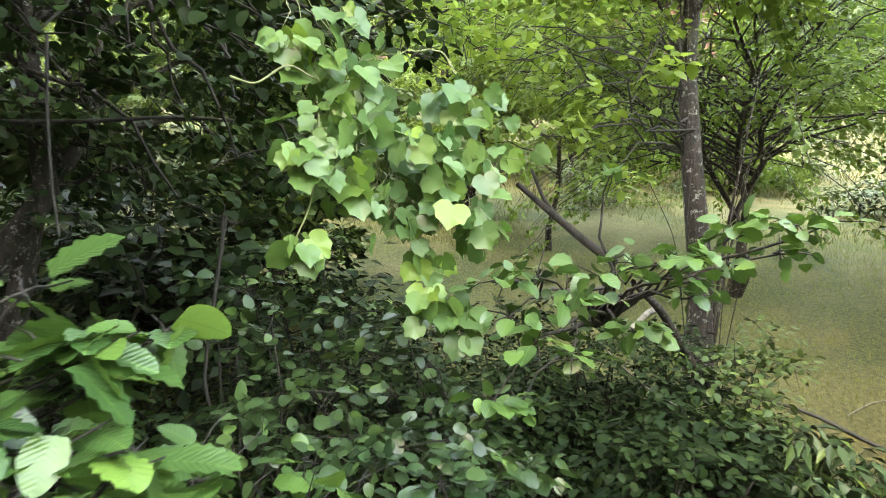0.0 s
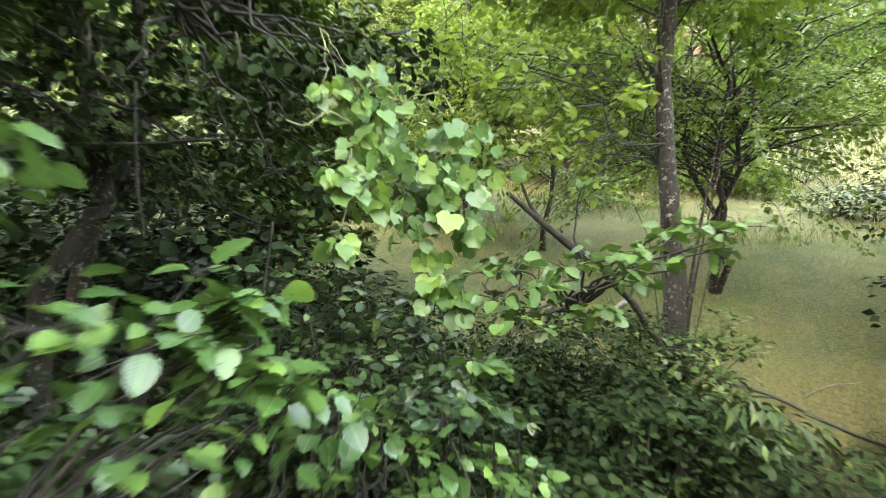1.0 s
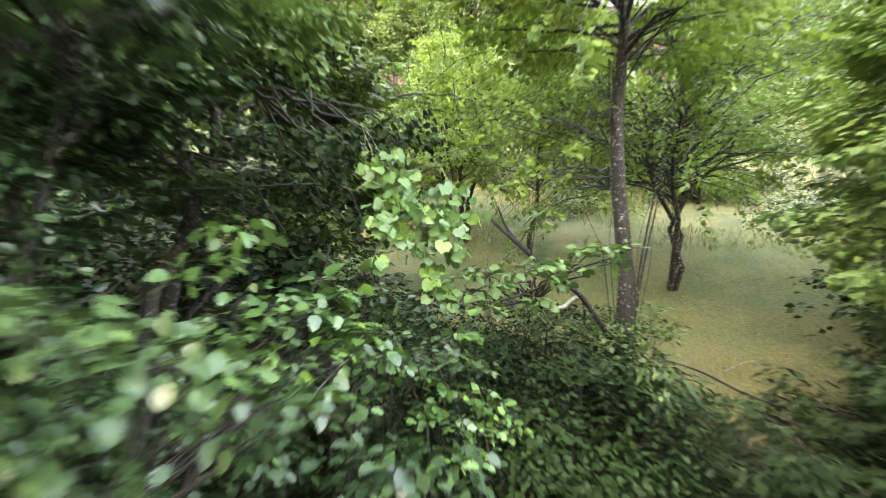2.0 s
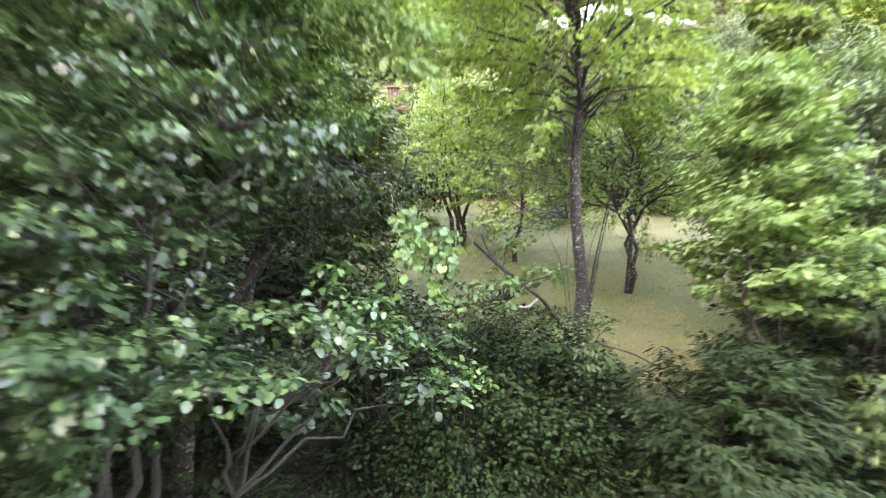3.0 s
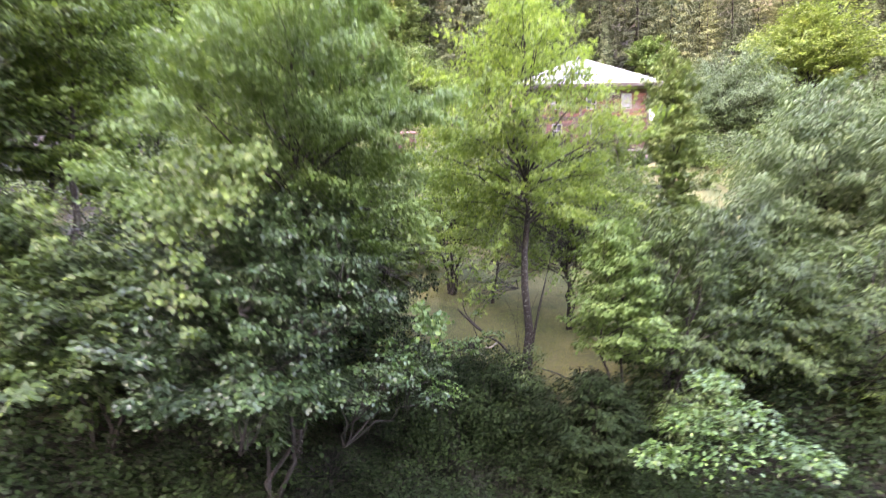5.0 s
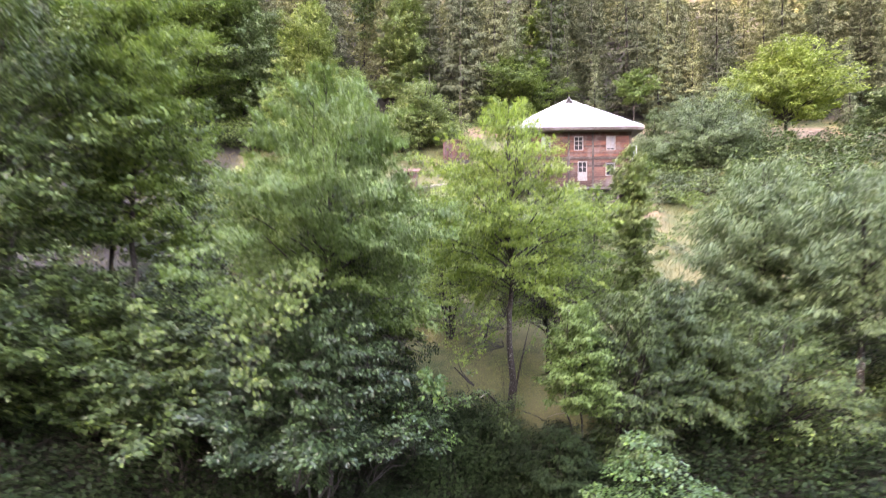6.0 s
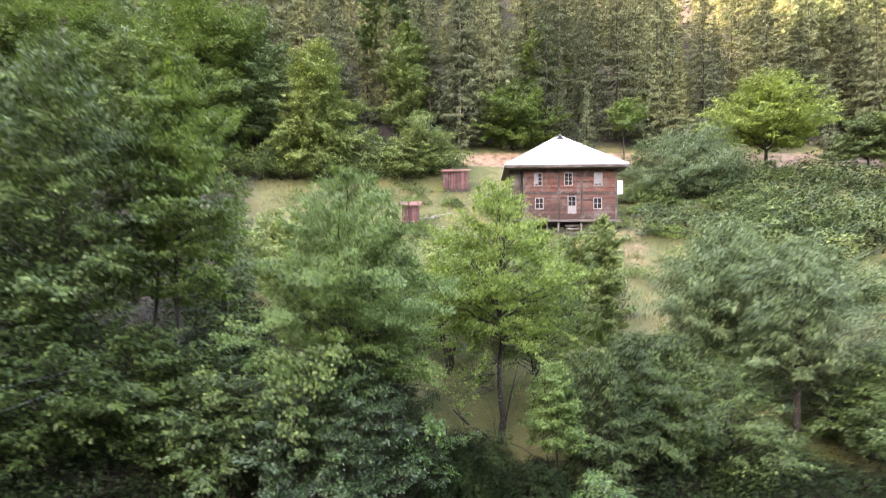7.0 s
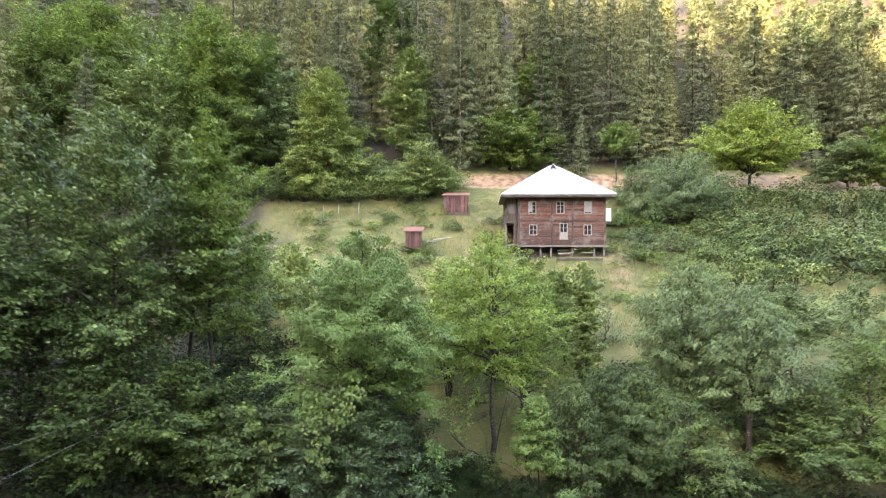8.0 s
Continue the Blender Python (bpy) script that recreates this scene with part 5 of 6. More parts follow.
def thickets():
    """Brambles and hedge bushes that cover banks."""
    rng = np.random.default_rng(9)
    forms = [shrub("bramble_bush", 300 + i, 0, 0, 1.5, 1.5, "dense dark bramble bush on the bank, shade put into its leaf colour", leaf=LEAF_TWO, size=0.11, count=640, material=M_SHADE, clumps=22, group="brambles", z=0) for i in range(3)]
    edge = [shrub("bramble_bush", 305 + i, 0, 0, 0.95, 1.5, "dense dark bramble bush on the bank edge, shade put into its leaf colour", leaf=LEAF_FEW, size=0.05, count=2400, material=M_SHADE, clumps=56, group="brambles", z=0, clump=0.24) for i in range(2)]
    fine = [shrub("bramble_bush", 325 + i, 0, 0, 1.3, 1.35, "dense dark bramble bush on the stream bank, shade put into its leaf colour", leaf=LEAF_FEW, size=0.05, count=2900, material=M_SHADE, clumps=64, group="brambles", z=0, clump=0.22, flat=0.8) for i in range(3)]
    far = [shrub("hedge_bush", 310 + i, 0, 0, 2.2, 2.4, "leafy bush in the overgrown hedge", leaf=LEAF_TWO, size=0.17, count=1050, material=(M_ALDER, M_PALE, M_DEEP)[i], clumps=34, group="hedge bushes", z=0) for i in range(3)]
    used = set()

    def put(f, px, py, s, dz=-0.1):
        if f.name not in used:
            s = 1.0
        m = Matrix.Translation((px, py, float(height(px, py)) + dz)) @ Matrix.Rotation(rng.random() * 6.28, 4, "Z") @ Matrix.Scale(s, 4)
        if f.name not in used:
            used.add(f.name)
            f.matrix_basis = m
        else:
            copy_thing(f, m)

    # the stream bank below the first view
    k = 0
    for gx in np.arange(-8.5, 13.5, 1.25):
        for gy in np.arange(0.2, 4.7, 1.1):
            px, py = gx + rng.uniform(-0.5, 0.5), gy + rng.uniform(-0.4, 0.4)
            tall = 1.15 if px < 0.4 or px > 6.5 else 1.0
            if 1.9 < px < 6.5 and py > 2.9:
                tall = 0.45
            if -2.0 < px < -0.6 and py > 2.0:
                continue
            near = -3.5 < px < 5
            put((fine if near else forms)[k % 3], px, min(py, 4.7), rng.uniform(0.8, 1.1) * tall)
            k += 1
    # the bank further up and down the stream
    for k in range(64):
        px, py = (rng.uniform(-21, -8), rng.uniform(0.8, 7.0)) if k % 3 else (rng.uniform(11, 20), rng.uniform(0.8, 5.0))
        put(forms[k % 3], px, py, rng.uniform(1.0, 1.6))
    for k in range(16):
        put(forms[k % 3], rng.uniform(-9, -2.2), rng.uniform(-2.5, 0.6), rng.uniform(0.7, 1.1))
    # the highest brambles, along the bank's edge
    for k in range(22):
        px, py = -0.5 + 0.14 * k + rng.uniform(-0.15, 0.15), (3.1, 4.4)[k % 2] + rng.uniform(-0.25, 0.25)
        put(edge[(k // 2) % 2], px, py, (1.42, 1.2)[k % 2] * (1.0 if px < 1.7 else 0.6))
    for k in range(26):
        px, py = rng.uniform(2.0, 6.5), rng.uniform(0.6, 4.6)
        put(fine[k % 3], px, py, rng.uniform(0.7, 0.95) if py < 3 else rng.uniform(0.35, 0.5))
    for k in range(32):
        px, py = rng.uniform(-9, -0.6), rng.uniform(5.0, 8.0)
        put(forms[k % 3], px, py, rng.uniform(1.1, 1.8) if px < -2.4 else 0.5)
    for k in range(18):
        px, py = rng.uniform(1.5, 16), rng.uniform(-4, 0)
        put(forms[k % 3], px, py, rng.uniform(0.9, 1.4))
    low = [shrub("low_shrub", 320 + i, 0, 0, 0.95, 1.0, "low green shrub in the half-dry meadow", leaf=LEAF_TWO, size=0.13, count=420, material=(M_LIGHT, M_ALDER, M_GREY)[i], clumps=16, group="meadow shrubs", z=0) for i in range(3)]
    for k in range(130):
        px, py = rng.uniform(-16, 21), rng.uniform(13, 42)
        if abs(px - 1.4) > 2.4 or py < 37:
            put(low[k % 3], px, py, rng.uniform(0.4, 1.25))
    for k in range(34):
        put(low[k % 3], rng.uniform(17.5, 24.5), rng.uniform(29, 44), rng.uniform(1.0, 1.9))
    for k in range(20):
        put(low[k % 2], rng.uniform(-12, 2), rng.uniform(38, 45), rng.uniform(0.7, 1.4))
    # undergrowth on both sides of the near meadow
    for k in range(50):
        py = rng.uniform(5.5, 16)
        px = rng.uniform(0.8 * py + 1.2, 20) if k % 2 else rng.uniform(-16, -0.4 * py - 0.6)
        put(forms[k % 3], px, py, rng.uniform(0.9, 1.7))
    for k in range(40):
        py = rng.uniform(5, 22)
        put(forms[k % 3], rng.uniform(-22, -7.5 - 0.2 * py), py, rng.uniform(1.0, 1.7))
    # overgrown slope behind the sheds, and below the track beside the house
    for k in range(60):
        put(far[k % 3], rng.uniform(-50, 3), rng.uniform(45.5, 51), rng.uniform(0.9, 1.6))
    for k in range(40):
        put(far[(1, 1, 0)[k % 3]], rng.uniform(-20, 1), rng.uniform(46.0, 52), rng.uniform(0.9, 1.5))
    for k in range(78):
        px, py = rng.uniform(20, 58), rng.uniform(27, 47)
        if px > 22 + 0.2 * (47 - py):
            put(far[(2, 0, 2, 1)[k % 4]], px, py, rng.uniform(0.9, 1.7))
    for k in range(52):
        py = rng.uniform(21, 36)
        put(far[(2, 0, 1)[k % 3]], rng.uniform(20 + 0.25 * (36 - py), 46), py, rng.uniform(0.7, 1.2))
    for k in range(26):
        put(far[k % 3], rng.uniform(20, 48), rng.uniform(10, 22), rng.uniform(0.8, 1.4))
    for k in range(64):
        px, py = rng.uniform(-15, 8), rng.uniform(29, 45)
        if abs(px - 1.4) > 1.9 or py < 39:
            put(low[k % 2], px, py, rng.uniform(0.25, 0.7))
    for k in range(26):
        put(far[k % 3], rng.uniform(-40, -14), rng.uniform(10, 40), rng.uniform(0.9, 1.6))


thickets()


def forest_floor():
    """Young growth and ferns under the wood, past counting."""
    rng = np.random.default_rng(41)
    n = 330
    y = np.concatenate([rng.uniform(50, 72, n // 2), rng.uniform(66, 122, n - n // 2)])
    x = rng.uniform(-0.75, 0.8, n) * (y + 23)
    keep = (y > 57) | (x < -6)
    x, y = x[keep], y[keep]
    centres = np.stack([x, y, height(x, y) + rng.uniform(0.2, 1.2, len(x))], 1)
    radii = rng.uniform(1.2, 3.0, len(x))
    p, w, u = clump_leaves(rng, centres, radii, 70000, 0.6, 0.3)
    p[:, 2] = np.maximum(p[:, 2], height(p[:, 0], p[:, 1]) + 0.05)
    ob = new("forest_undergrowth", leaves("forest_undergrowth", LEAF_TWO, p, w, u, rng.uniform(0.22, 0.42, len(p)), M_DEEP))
    tagged(ob, "dark young growth and ferns under the spruces", "undergrowth", kind="stuff")


forest_floor()


def grass():
    """Tufts of grass over the meadow, finer near the stream."""
    rng = np.random.default_rng(21)
    for n, x0, x1, y0, y1, s, name, mat in ((110000, -3, 11, 4.8, 13, 0.075, "near_grass", M_STRAW), (16000, -6, 16, 11, 20, 0.2, "meadow_grass", M_GRASS), (70000, -24, 26, 16, 46, 0.34, "slope_grass", M_GRASS)):
        x, y = rng.uniform(x0, x1, n), rng.uniform(y0, y1, n)
        keep = np.sin(x * 1.1 + 0.6 * y) + np.sin(0.9 * y - 0.5 * x + 2) + rng.normal(0, 0.8, n) > -0.3
        P, S = np.stack([x, y, height(x, y) - 0.01], 1)[keep], (s * rng.uniform(0.5, 1.3, n))[keep]
        w = rng.normal(0, 0.35, (len(P), 3)); w[:, 2] = 1
        ob = new(name, leaves(name, LEAF_BLADE, P, w, rng.normal(0, 1, (len(P), 3)), S, mat))
        tagged(ob, "uneven half-dry meadow grass in tufts", "grass", kind="stuff")


grass()


# ---- house and sheds ----
def box(bm, x0, x1, y0, y1, z0, z1):
    vs = [bm.verts.new(p) for p in ((x0, y0, z0), (x1, y0, z0), (x1, y1, z0), (x0, y1, z0), (x0, y0, z1), (x1, y0, z1), (x1, y1, z1), (x0, y1, z1))]
    for f in ((0, 3, 2, 1), (4, 5, 6, 7), (0, 1, 5, 4), (1, 2, 6, 5), (2, 3, 7, 6), (3, 0, 4, 7)):
        bm.faces.new([vs[i] for i in f])


def mesh_of(name, bm, material, bevel=0.0):
    if bevel:
        bmesh.ops.bevel(bm, geom=list(bm.edges), offset=bevel, segments=1, affect="EDGES")
    me = bpy.data.meshes.new(name)
    bm.to_mesh(me)
    bm.free()
    me.materials.append(material)
    return me


M_BOARD = wood_material("weathered_red_board", (0.016, 0.010, 0.009), (0.095, 0.034, 0.022), (0.20, 0.080, 0.05), patch=0.9)
M_LOWBOARD = wood_material("bleached_red_board", (0.014, 0.010, 0.009), (0.080, 0.036, 0.027), (0.19, 0.10, 0.08), patch=0.7)
M_BEAM = wood_material("dark_beam", (0.02, 0.016, 0.014), (0.05, 0.038, 0.032), (0.10, 0.08, 0.07), run=(9, 9, 0.8))
M_GREYWOOD = wood_material("grey_wood", (0.05, 0.046, 0.044), (0.11, 0.10, 0.095), (0.19, 0.175, 0.165))
M_WHITE = plain_material("old_white_paint", (0.12, 0.115, 0.11), (0.28, 0.27, 0.26), 9)
M_PANEL = plain_material("white_sheet", (0.68, 0.69, 0.70), (0.80, 0.81, 0.82), 4)
M_ROOF = plain_material("zinc_sheet_roof", (0.25, 0.26, 0.275), (0.37, 0.38, 0.40), 0.9, 0.5, 0.0, 0.05)
M_RED_TIN = plain_material("rusty_red_tin", (0.11, 0.042, 0.036), (0.20, 0.085, 0.075), 3, 0.6)
M_SHED = wood_material("red_shed_board", (0.05, 0.020, 0.019), (0.105, 0.040, 0.038), (0.16, 0.066, 0.06), run=(14, 14, 0.6))
M_CURTAIN = plain_material("grey_curtain", (0.16, 0.17, 0.18), (0.26, 0.27, 0.29), 5)
M_UNDERSHADE = plain_material("underfloor_shade", (0.012, 0.011, 0.010), (0.03, 0.027, 0.024))
M_GLASS, _t, _n, _l, _b = nodes_of("old_pane")
_b.inputs["Base Color"].default_value, _b.inputs["Roughness"].default_value, _b.inputs["Specular IOR Level"].default_value = (0.02, 0.022, 0.025, 1), 0.15, 0.25


def house(x, y, z, turn):
    """Two-storey timber house on posts; origin at the middle of its front wall, at floor level."""
    root = new("timber_house")
    root.matrix_basis = pose(x, y, z, 0, 0, turn)
    tagged(root, "old two-storey red timber house on posts with white metal roof", "house")
    W, DEEP, H = 8.0, 7.8, 4.35
    half, step = W / 2, 0.174
    holes = [(-2.70, 2.95, 0.60, 1.0), (-0.12, 2.95, 0.60, 1.0), (2.40, 2.95, 0.60, 1.0), (-2.60, 0.95, 0.60, 0.85), (0.18, 0.55, 0.60, 1.4), (2.36, 0.95, 0.60, 0.85)]
    for k in range(25):
        z0 = k * step
        bm = bmesh.new()
        cuts = sorted((hx - hw / 2, hx + hw / 2) for hx, hz, hw, hh in holes if z0 + step > hz + 0.03 and z0 < hz + hh - 0.03)
        xs = -half
        for a, b in cuts + [(half, half)]:
            if a > xs:
                off = 0.012 * ((k * 7) % 3)
                box(bm, xs, a, -off, 0.14, z0 + 0.012, z0 + step)
            xs = b
        part("wall_board", mesh_of("wall_board", bm, M_BOARD if k > 12 else M_LOWBOARD), root, "weathered red-brown board" if k > 12 else "greyed red-brown board")
    for name, x0, x1, y0, y1 in (("side_wall", -half, -half + 0.14, 0.16, DEEP), ("side_wall", half - 0.14, half, 0.16, DEEP), ("back_wall", -half, half, DEEP, DEEP + 0.14)):
        side = new(name)
        side.parent = root
        for k in range(25):
            bm = bmesh.new(); box(bm, x0, x1, y0, y1, k * step + 0.012, (k + 1) * step)
            part("wall_board", mesh_of("wall_board", bm, M_BOARD), side)
    for px in (-half, -0.98, 0.92, half - 0.16):
        bm = bmesh.new(); box(bm, px, px + 0.16, -0.07, 0.02, -0.05, H); part("corner_post", mesh_of("corner_post", bm, M_BEAM, 0.01), root)
    bm = bmesh.new(); box(bm, -half, half, -0.075, 0.06, 2.20, 2.36); part("floor_beam", mesh_of("floor_beam", bm, M_BEAM, 0.01), root)
    bm = bmesh.new(); box(bm, -half - 0.1, half + 0.3, -0.10, 0.10, -0.20, -0.03); part("sill_beam", mesh_of("sill_beam", bm, M_GREYWOOD, 0.01), root, "grey timber sill beam")
    bm = bmesh.new(); box(bm, -half, half, 0.11, DEEP + 0.1, -0.16, -0.02); part("floor_boards", mesh_of("floor_boards", bm, M_BEAM), root)
    bm = bmesh.new(); box(bm, -half, half, 0.15, DEEP, H - 0.05, H); part("ceiling_boards", mesh_of("ceiling_boards", bm, M_GREYWOOD), root)
    # roof: hipped, short ridge, with overhanging eaves
    e, ez, rz = 0.80, H + 0.33, H + 3.5
    bm = bmesh.new()
    xl, xr = -half - 1.6, half + e
    xm = (xl + xr) / 2
    c = [(xl, -e, ez), (xr, -e, ez), (xr, DEEP + e, ez), (xl, DEEP + e, ez), (xm - 0.35, DEEP / 2, rz), (xm + 0.35, DEEP / 2, rz)]
    up = [bm.verts.new(p) for p in c]
    dn = [bm.verts.new((p[0], p[1], p[2] - 0.09)) for p in c]
    for f in ((0, 1, 5, 4), (1, 2, 5), (2, 3, 4, 5), (3, 0, 4)):
        bm.faces.new([up[i] for i in f]); bm.faces.new([dn[i] for i in reversed(f)])
    for i in range(4):
        j = (i + 1) % 4
        bm.faces.new((dn[i], dn[j], up[j], up[i]))
    roof = part("roof", mesh_of("roof", bm, M_ROOF), root, "pale sheet-metal hipped roof")
    for k in range(19):
        fx = xl + (k + 0.5) * (xr - xl) / 19
        run = min(1, ((xr - xl) / 2 - abs(fx - xm)) / ((xr - xl) / 2 - 0.35))
        a, b = Vector((fx, -e, ez)), Vector((fx, -e + (DEEP / 2 + e) * run, ez + (rz - ez) * run))
        bm = bmesh.new()
        q = [bm.verts.new(p) for p in (a + Vector((-0.015, 0, 0)), a + Vector((0.015, 0, 0)), b + Vector((0.015, 0, 0)), b + Vector((-0.015, 0, 0)))]
        r = [bm.verts.new(v.co + Vector((0, -0.012, 0.03))) for v in q]
        bm.faces.new(r)
        for i in range(4):
            bm.faces.new((q[i], q[(i + 1) % 4], r[(i + 1) % 4], r[i]))
        part("seam", mesh_of("seam", bm, M_ROOF), roof)
    bm = bmesh.new(); box(bm, xl, xr, -e, -e + 0.06, ez - 0.30, ez - 0.085); part("eaves_board", mesh_of("eaves_board", bm, M_BEAM), root, "dark eaves board")
    bm = bmesh.new(); box(bm, xl, xl + 0.06, -e + 0.06, DEEP + e, ez - 0.30, ez - 0.085); part("eaves_board", mesh_of("eaves_board", bm, M_BEAM), root, "dark eaves board")
    bm = bmesh.new(); box(bm, xl + 0.07, xr - 0.02, -e + 0.07, DEEP + e, ez - 0.33, ez - 0.30); part("soffit", mesh_of("soffit", bm, M_GREYWOOD), root)
    # small hooded vent at the apex
    bm = bmesh.new()
    vy = DEEP / 2 - 0.55
    f = [bm.verts.new((xm + dx, vy, rz + dz)) for dx, dz in ((-0.32, -0.36), (0.32, -0.36), (0.0, 0.10))]
    g2 = [bm.verts.new((xm + dx, DEEP / 2 + 0.5, rz + dz)) for dx, dz in ((-0.32, -0.36), (0.32, -0.36), (0.0, 0.10))]
    bm.faces.new(f); bm.faces.new(list(reversed(g2)))
    for i in range(3):
        bm.faces.new((f[i], g2[i], g2[(i + 1) % 3], f[(i + 1) % 3]))
    part("roof_vent", mesh_of("roof_vent", bm, M_GREYWOOD), root, "small grey gabled vent at the roof's apex")
    for sx in (-1, 1):
        bm = bmesh.new()
        q = [(0, 0.11), (sx * 0.42, -0.44), (sx * 0.42, -0.38), (0, 0.17)]
        lo2 = [bm.verts.new((xm + dx, vy - 0.1, rz + dz)) for dx, dz in q]
        hi2 = [bm.verts.new((xm + dx, DEEP / 2 + 0.5, rz + dz)) for dx, dz in q]
        bm.faces.new(lo2); bm.faces.new(list(reversed(hi2)))
        for i in range(4):
            bm.faces.new((lo2[i], hi2[i], hi2[(i + 1) % 4], lo2[(i + 1) % 4]))
        bmesh.ops.recalc_face_normals(bm, faces=list(bm.faces))
        part("vent_roof", mesh_of("vent_roof", bm, M_ROOF), root)
    for hx, hz, hw, hh in holes:
        w = new("window"); w.parent = root; w.location = (hx, 0, hz)
        bm = bmesh.new()
        f = 0.07
        for q in ((-hw / 2 - f, -hw / 2, 0, hh), (hw / 2, hw / 2 + f, 0, hh), (-hw / 2 - f, hw / 2 + f, hh, hh + f), (-hw / 2 - f, hw / 2 + f, -f, 0)):
            box(bm, q[0], q[1], -0.06, 0.10, q[2], q[3])
        box(bm, -0.025, 0.025, -0.01, 0.05, 0, hh)
        door = hh > 1.2
        low = 0.62 if door else 0.0
        for r in ((low + (hh - low) / 2,) if hh < 1 or door else (hh * 0.36, hh * 0.68)):
            box(bm, -hw / 2, hw / 2, -0.01, 0.05, r - 0.02, r + 0.02)
        if door:
            box(bm, -hw / 2, hw / 2, -0.02, 0.06, 0, low)
        part("window_frame", mesh_of("window_frame", bm, M_WHITE), w, "peeling white window frame")
        for sx in (-1, 1):
            bm = bmesh.new(); box(bm, min(0, sx * hw / 2), max(0, sx * hw / 2), 0.06, 0.075, low, hh)
            part("pane", mesh_of("pane", bm, M_GLASS), w)
        if hz > 2:
            bm = bmesh.new(); box(bm, -hw / 2, hw / 2 if hx > 2 else -hw * 0.05, 0.052, 0.059, 0.1, hh)
            if abs(hx) > 1:
                part("curtain", mesh_of("curtain", bm, M_CURTAIN), w, "pale grey curtain")
            else:
                bm.free()
    # posts and the open space below the floor
    for px, py in ((-half + 0.1, 0.05), (-1.9, 0.05), (-0.95, 0.05), (0.98, 0.05), (3.0, 0.05), (half - 0.12, 0.05), (-half + 0.1, 2.6), (half - 0.12, 2.6)):
        bm = bmesh.new(); box(bm, px - 0.08, px + 0.08, py, py + 0.16, -1.9, -0.3); part("post", mesh_of("post", bm, M_GREYWOOD, 0.01), root, "grey timber post")
    # Near-black panel added behind the posts, standing in for shade below the floor.
    bm = bmesh.new(); box(bm, -half, half, 1.25, 1.55, -2.5, -0.17); part("rear_footing", mesh_of("rear_footing", bm, M_UNDERSHADE), root)
    # side gallery: open below, boarded above
    g = -half - 1.15
    bm = bmesh.new(); box(bm, g, -half - 0.02, 0.5, DEEP, -0.1, 0.05); part("gallery_floor", mesh_of("gallery_floor", bm, M_GREYWOOD), root)
    bm = bmesh.new(); box(bm, g - 0.06, -half - 0.02, 0.45, DEEP, 2.02, 2.22); part("gallery_beam", mesh_of("gallery_beam", bm, M_GREYWOOD), root)
    for k in range(34):
        py = 0.52 + k * 0.212
        bm = bmesh.new(); box(bm, g - 0.006 * (k % 2), g + 0.035, py, py + 0.196, 2.22, 3.12); part("gallery_board", mesh_of("gallery_board", bm, M_BEAM), root)
    for k in range(6):
        px = g + 0.05 + k * 0.178
        bm = bmesh.new(); box(bm, px, px + 0.165, 0.5 - 0.006 * (k % 2), 0.535, 0.05 if k > 3 else 2.22, H + 0.02); part("gallery_board", mesh_of("gallery_board", bm, M_BEAM), root)
    bm = bmesh.new(); box(bm, g - 0.03, g + 0.09, 0.45, DEEP, 3.125, 3.20); part("gallery_rail", mesh_of("gallery_rail", bm, M_GREYWOOD), root)
    for k in range(6):
        py = 0.5 + k * 1.4
        bm = bmesh.new(); box(bm, g + 0.04, g + 0.15, py, py + 0.11, 3.205, H + 0.03); part("gallery_post", mesh_of("gallery_post", bm, M_BEAM, 0.01), root)
    bm = bmesh.new(); box(bm, g, g + 0.08, 0.6, DEEP, 0.9, 0.98); part("gallery_rail", mesh_of("gallery_rail", bm, M_GREYWOOD), root)
    for k in range(5):
        py = 0.5 + k * 1.75
        bm = bmesh.new(); box(bm, g - 0.01, g + 0.12, py, py + 0.13, -1.3 + 0.3 * k, 2.02); part("gallery_post", mesh_of("gallery_post", bm, M_GREYWOOD, 0.01), root)
    bm = bmesh.new(); box(bm, half + 0.12, half + 0.75, 1.2, 1.3, 2.25, 3.45); part("white_panel", mesh_of("white_panel", bm, M_PANEL, 0.02), root, "white sheet panel on the wall")
    bm = bmesh.new(); box(bm, half, half + 0.12, 1.2, 1.26, 2.3, 2.36); box(bm, half, half + 0.12, 1.2, 1.26, 3.3, 3.36); part("bracket", mesh_of("bracket", bm, M_BEAM), root)
    return root


house(11.1, 32.35, 12.60, -3.6)


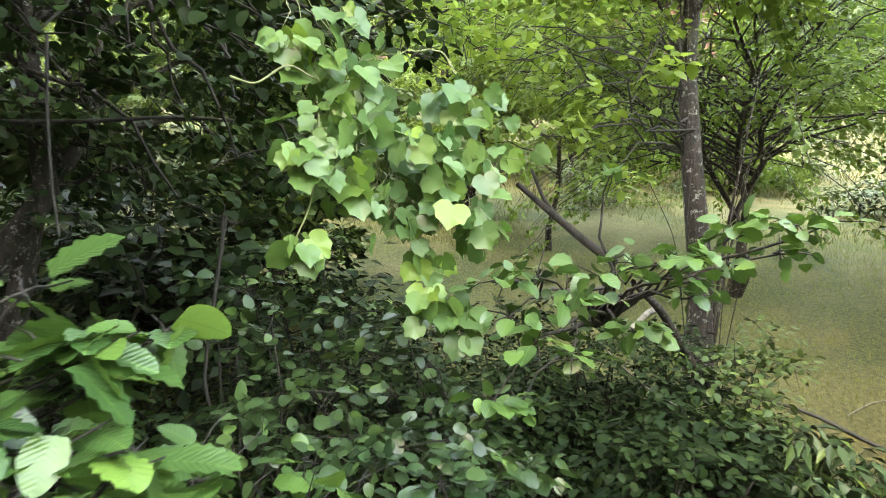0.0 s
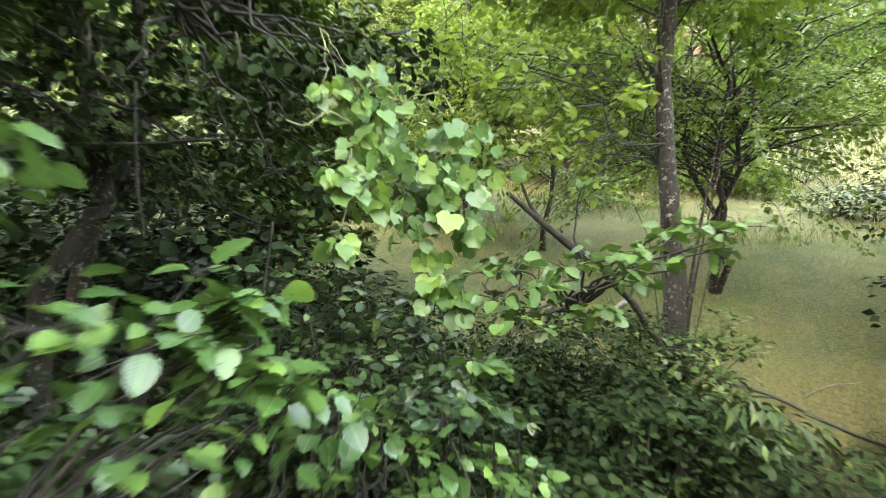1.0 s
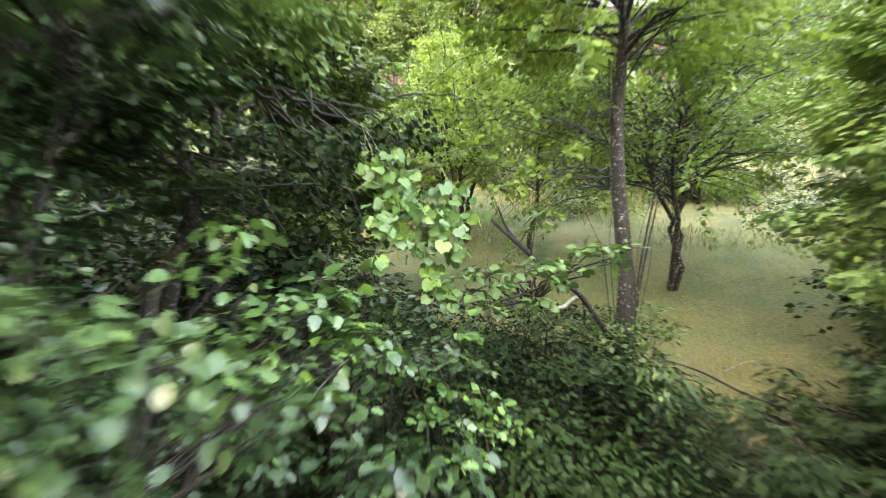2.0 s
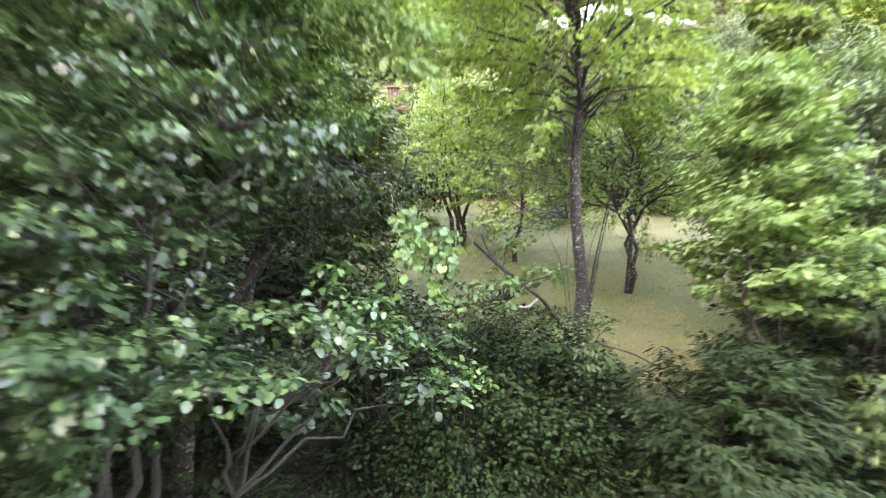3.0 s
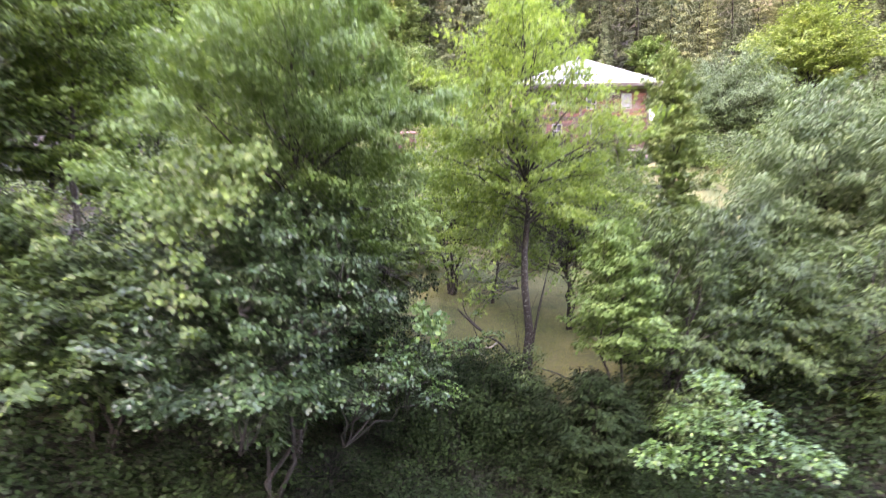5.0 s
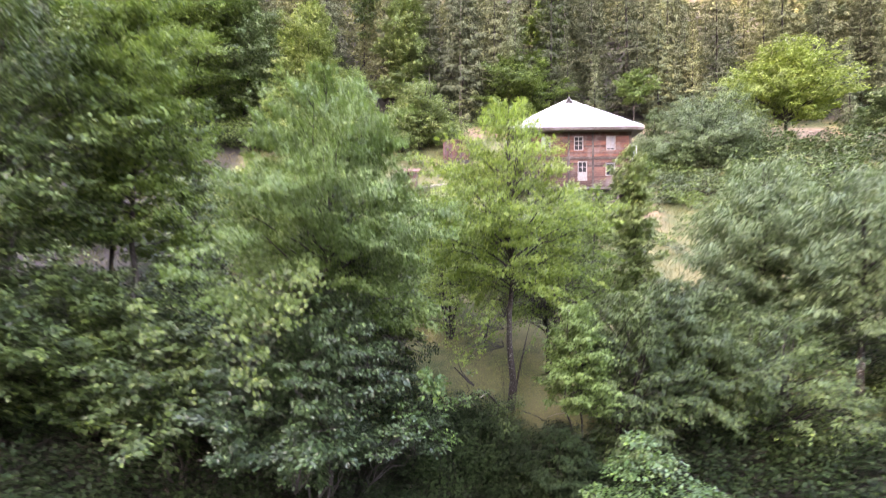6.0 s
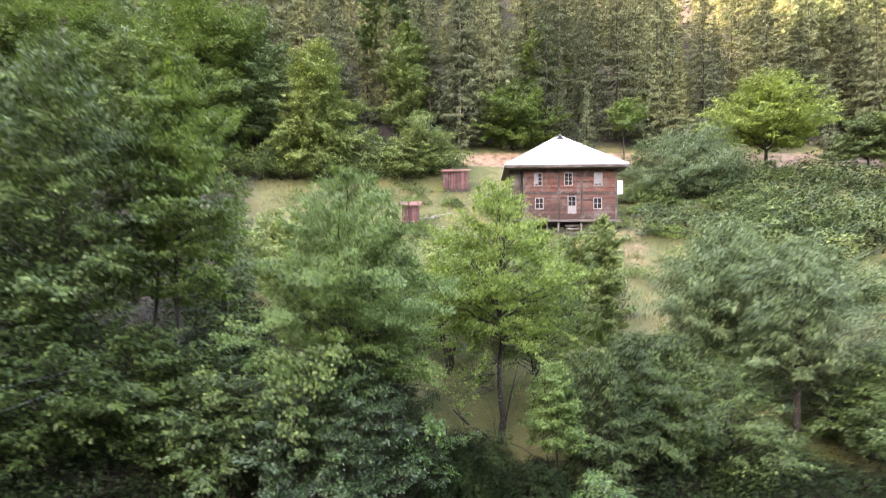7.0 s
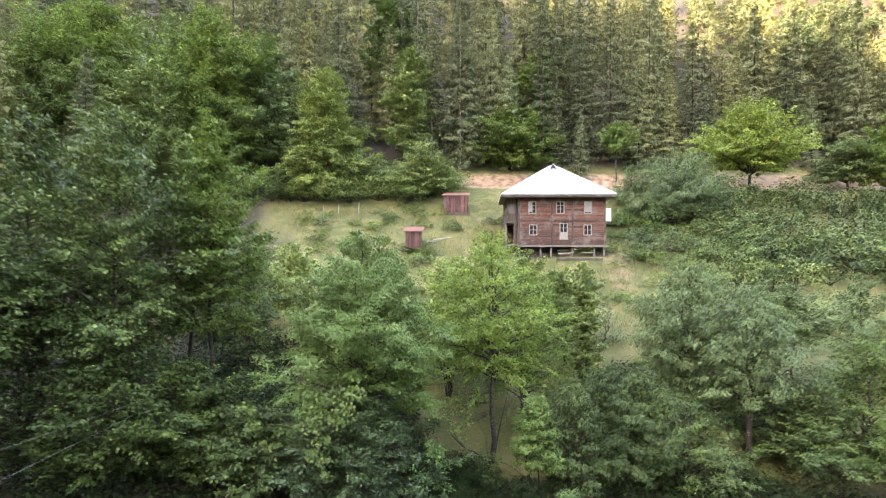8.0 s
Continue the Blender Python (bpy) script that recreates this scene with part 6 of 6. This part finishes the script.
def under_house():
    """Stacked logs and a rail of planks before the open space under the house."""
    rng = np.random.default_rng(4)
    for k in range(14):
        x, y = 11.2 + 0.42 * (k % 7) + rng.uniform(-0.1, 0.1), 32.75 + 0.2 * (k // 7)
        z = float(height(x, y)) + 0.12 + 0.2 * (k // 7)
        ob = new("log", tubes("log", [np.array([(-0.45, 0, 0, 0.10), (0, 0.02, 0.01, 0.105), (0.45, 0, 0, 0.095)])], M_PALEBARK, 10))
        ob.matrix_basis = pose(x, y, z, 0, rng.uniform(-4, 4), rng.uniform(-25, 25))
        tagged(ob, "pale sawn log stacked under the house", "log", "log pile")
    for k in range(2):
        bm = bmesh.new(); box(bm, -2.1, 2.1, -0.02, 0.02, -0.05, 0.05)
        ob = new("plank", mesh_of("plank", bm, M_GREYWOOD, 0.005))
        y = 31.6 - 0.1 * k
        ob.matrix_basis = pose(12.6, y, float(height(12.6, y)) + 0.05 + 0.16 * k, 6 * k, 0, -4 + 2 * k)
        tagged(ob, "grey weathered plank leaning before the house", "plank", "planks")
    for k, (x, y) in enumerate(((-1.5, 35.5), (-0.9, 35.9), (0.1, 36.4))):
        ob = new("log", tubes("log", [np.array([(-1.1, 0, 0, 0.07), (0, 0.03, 0.02, 0.075), (1.1, 0, 0, 0.06)])], M_PALEBARK, 8))
        ob.matrix_basis = pose(x, y, float(height(x, y)) + 0.07, 0, -9, 28)
        tagged(ob, "pale bare pole lying on the grass", "log", "poles on the grass")
    for x, y in ((-11.4, 43.0), (-9.2, 43.2), (-13.0, 42.6)):
        ob = new("fence_post", tubes("fence_post", [np.array([(0, 0, -0.2, 0.06), (0, 0, 0.6, 0.06), (0.02, 0, 1.2, 0.05)])], M_PALEBARK, 7))
        ob.location = (x, y, float(height(x, y)))
        tagged(ob, "pale wooden fence post at the meadow edge", "post", "fence posts")


under_house()


def shed(x, y, z, w, d, h, turn, label, stone):
    root = new("shed")
    root.matrix_basis = pose(x, y, z, 0, 0, turn)
    tagged(root, label, "shed", "sheds above the meadow")
    n = int(w / 0.16)
    bm = bmesh.new()
    for k in range(n):
        for y0, y1 in ((0, 0.05), (d - 0.05, d)):
            box(bm, -w / 2 + k * w / n, -w / 2 + (k + 1) * w / n - 0.012, y0 - 0.006 * (k % 2), y1, stone, h)
    m = int(d / 0.16)
    for k in range(m):
        for x0, x1 in ((-w / 2, -w / 2 + 0.05), (w / 2 - 0.05, w / 2)):
            box(bm, x0, x1, 0.06 + k * (d - 0.12) / m, 0.06 + (k + 1) * (d - 0.12) / m - 0.012, stone, h)
    part("board_wall", mesh_of("board_wall", bm, M_SHED), root, "red-brown upright boards")
    if stone:
        for k in range(4):
            bm = bmesh.new(); box(bm, -w / 2 + k * w / 4, -w / 2 + k * w / 4 + 0.16, -0.02, 0.14, -0.6, stone); part("post", mesh_of("post", bm, M_GREYWOOD, 0.01), root)
        bm = bmesh.new(); box(bm, -w / 2 + 0.02, w / 2 - 0.02, 0.16, d, -0.6, stone - 0.01); part("plinth", mesh_of("plinth", bm, M_GREYWOOD), root, "pale grey plinth")
    bm = bmesh.new()
    rise, over = 0.45, 0.22
    pts = [(-w / 2 - over, -over, h), (w / 2 + over, -over, h), (w / 2 + over, d + over, h + rise), (-w / 2 - over, d + over, h + rise)]
    a = [bm.verts.new(p) for p in pts]; b = [bm.verts.new((p[0], p[1], p[2] + 0.07)) for p in pts]
    bm.faces.new(list(reversed(a))); bm.faces.new(b)
    for i in range(4):
        bm.faces.new((a[i], a[(i + 1) % 4], b[(i + 1) % 4], b[i]))
    part("roof", mesh_of("roof", bm, M_RED_TIN), root, "rusty red sheet roof")
    return root


shed(1.45, 42, 15.25, 2.5, 2.0, 2.75, -6, "small red shed on a grey plinth with rusty roof", 0.95)
shed(-2.65, 32.8, 12.34, 1.4, 1.35, 1.45, -3, "low red outhouse with a rusty tin roof", 0.0)
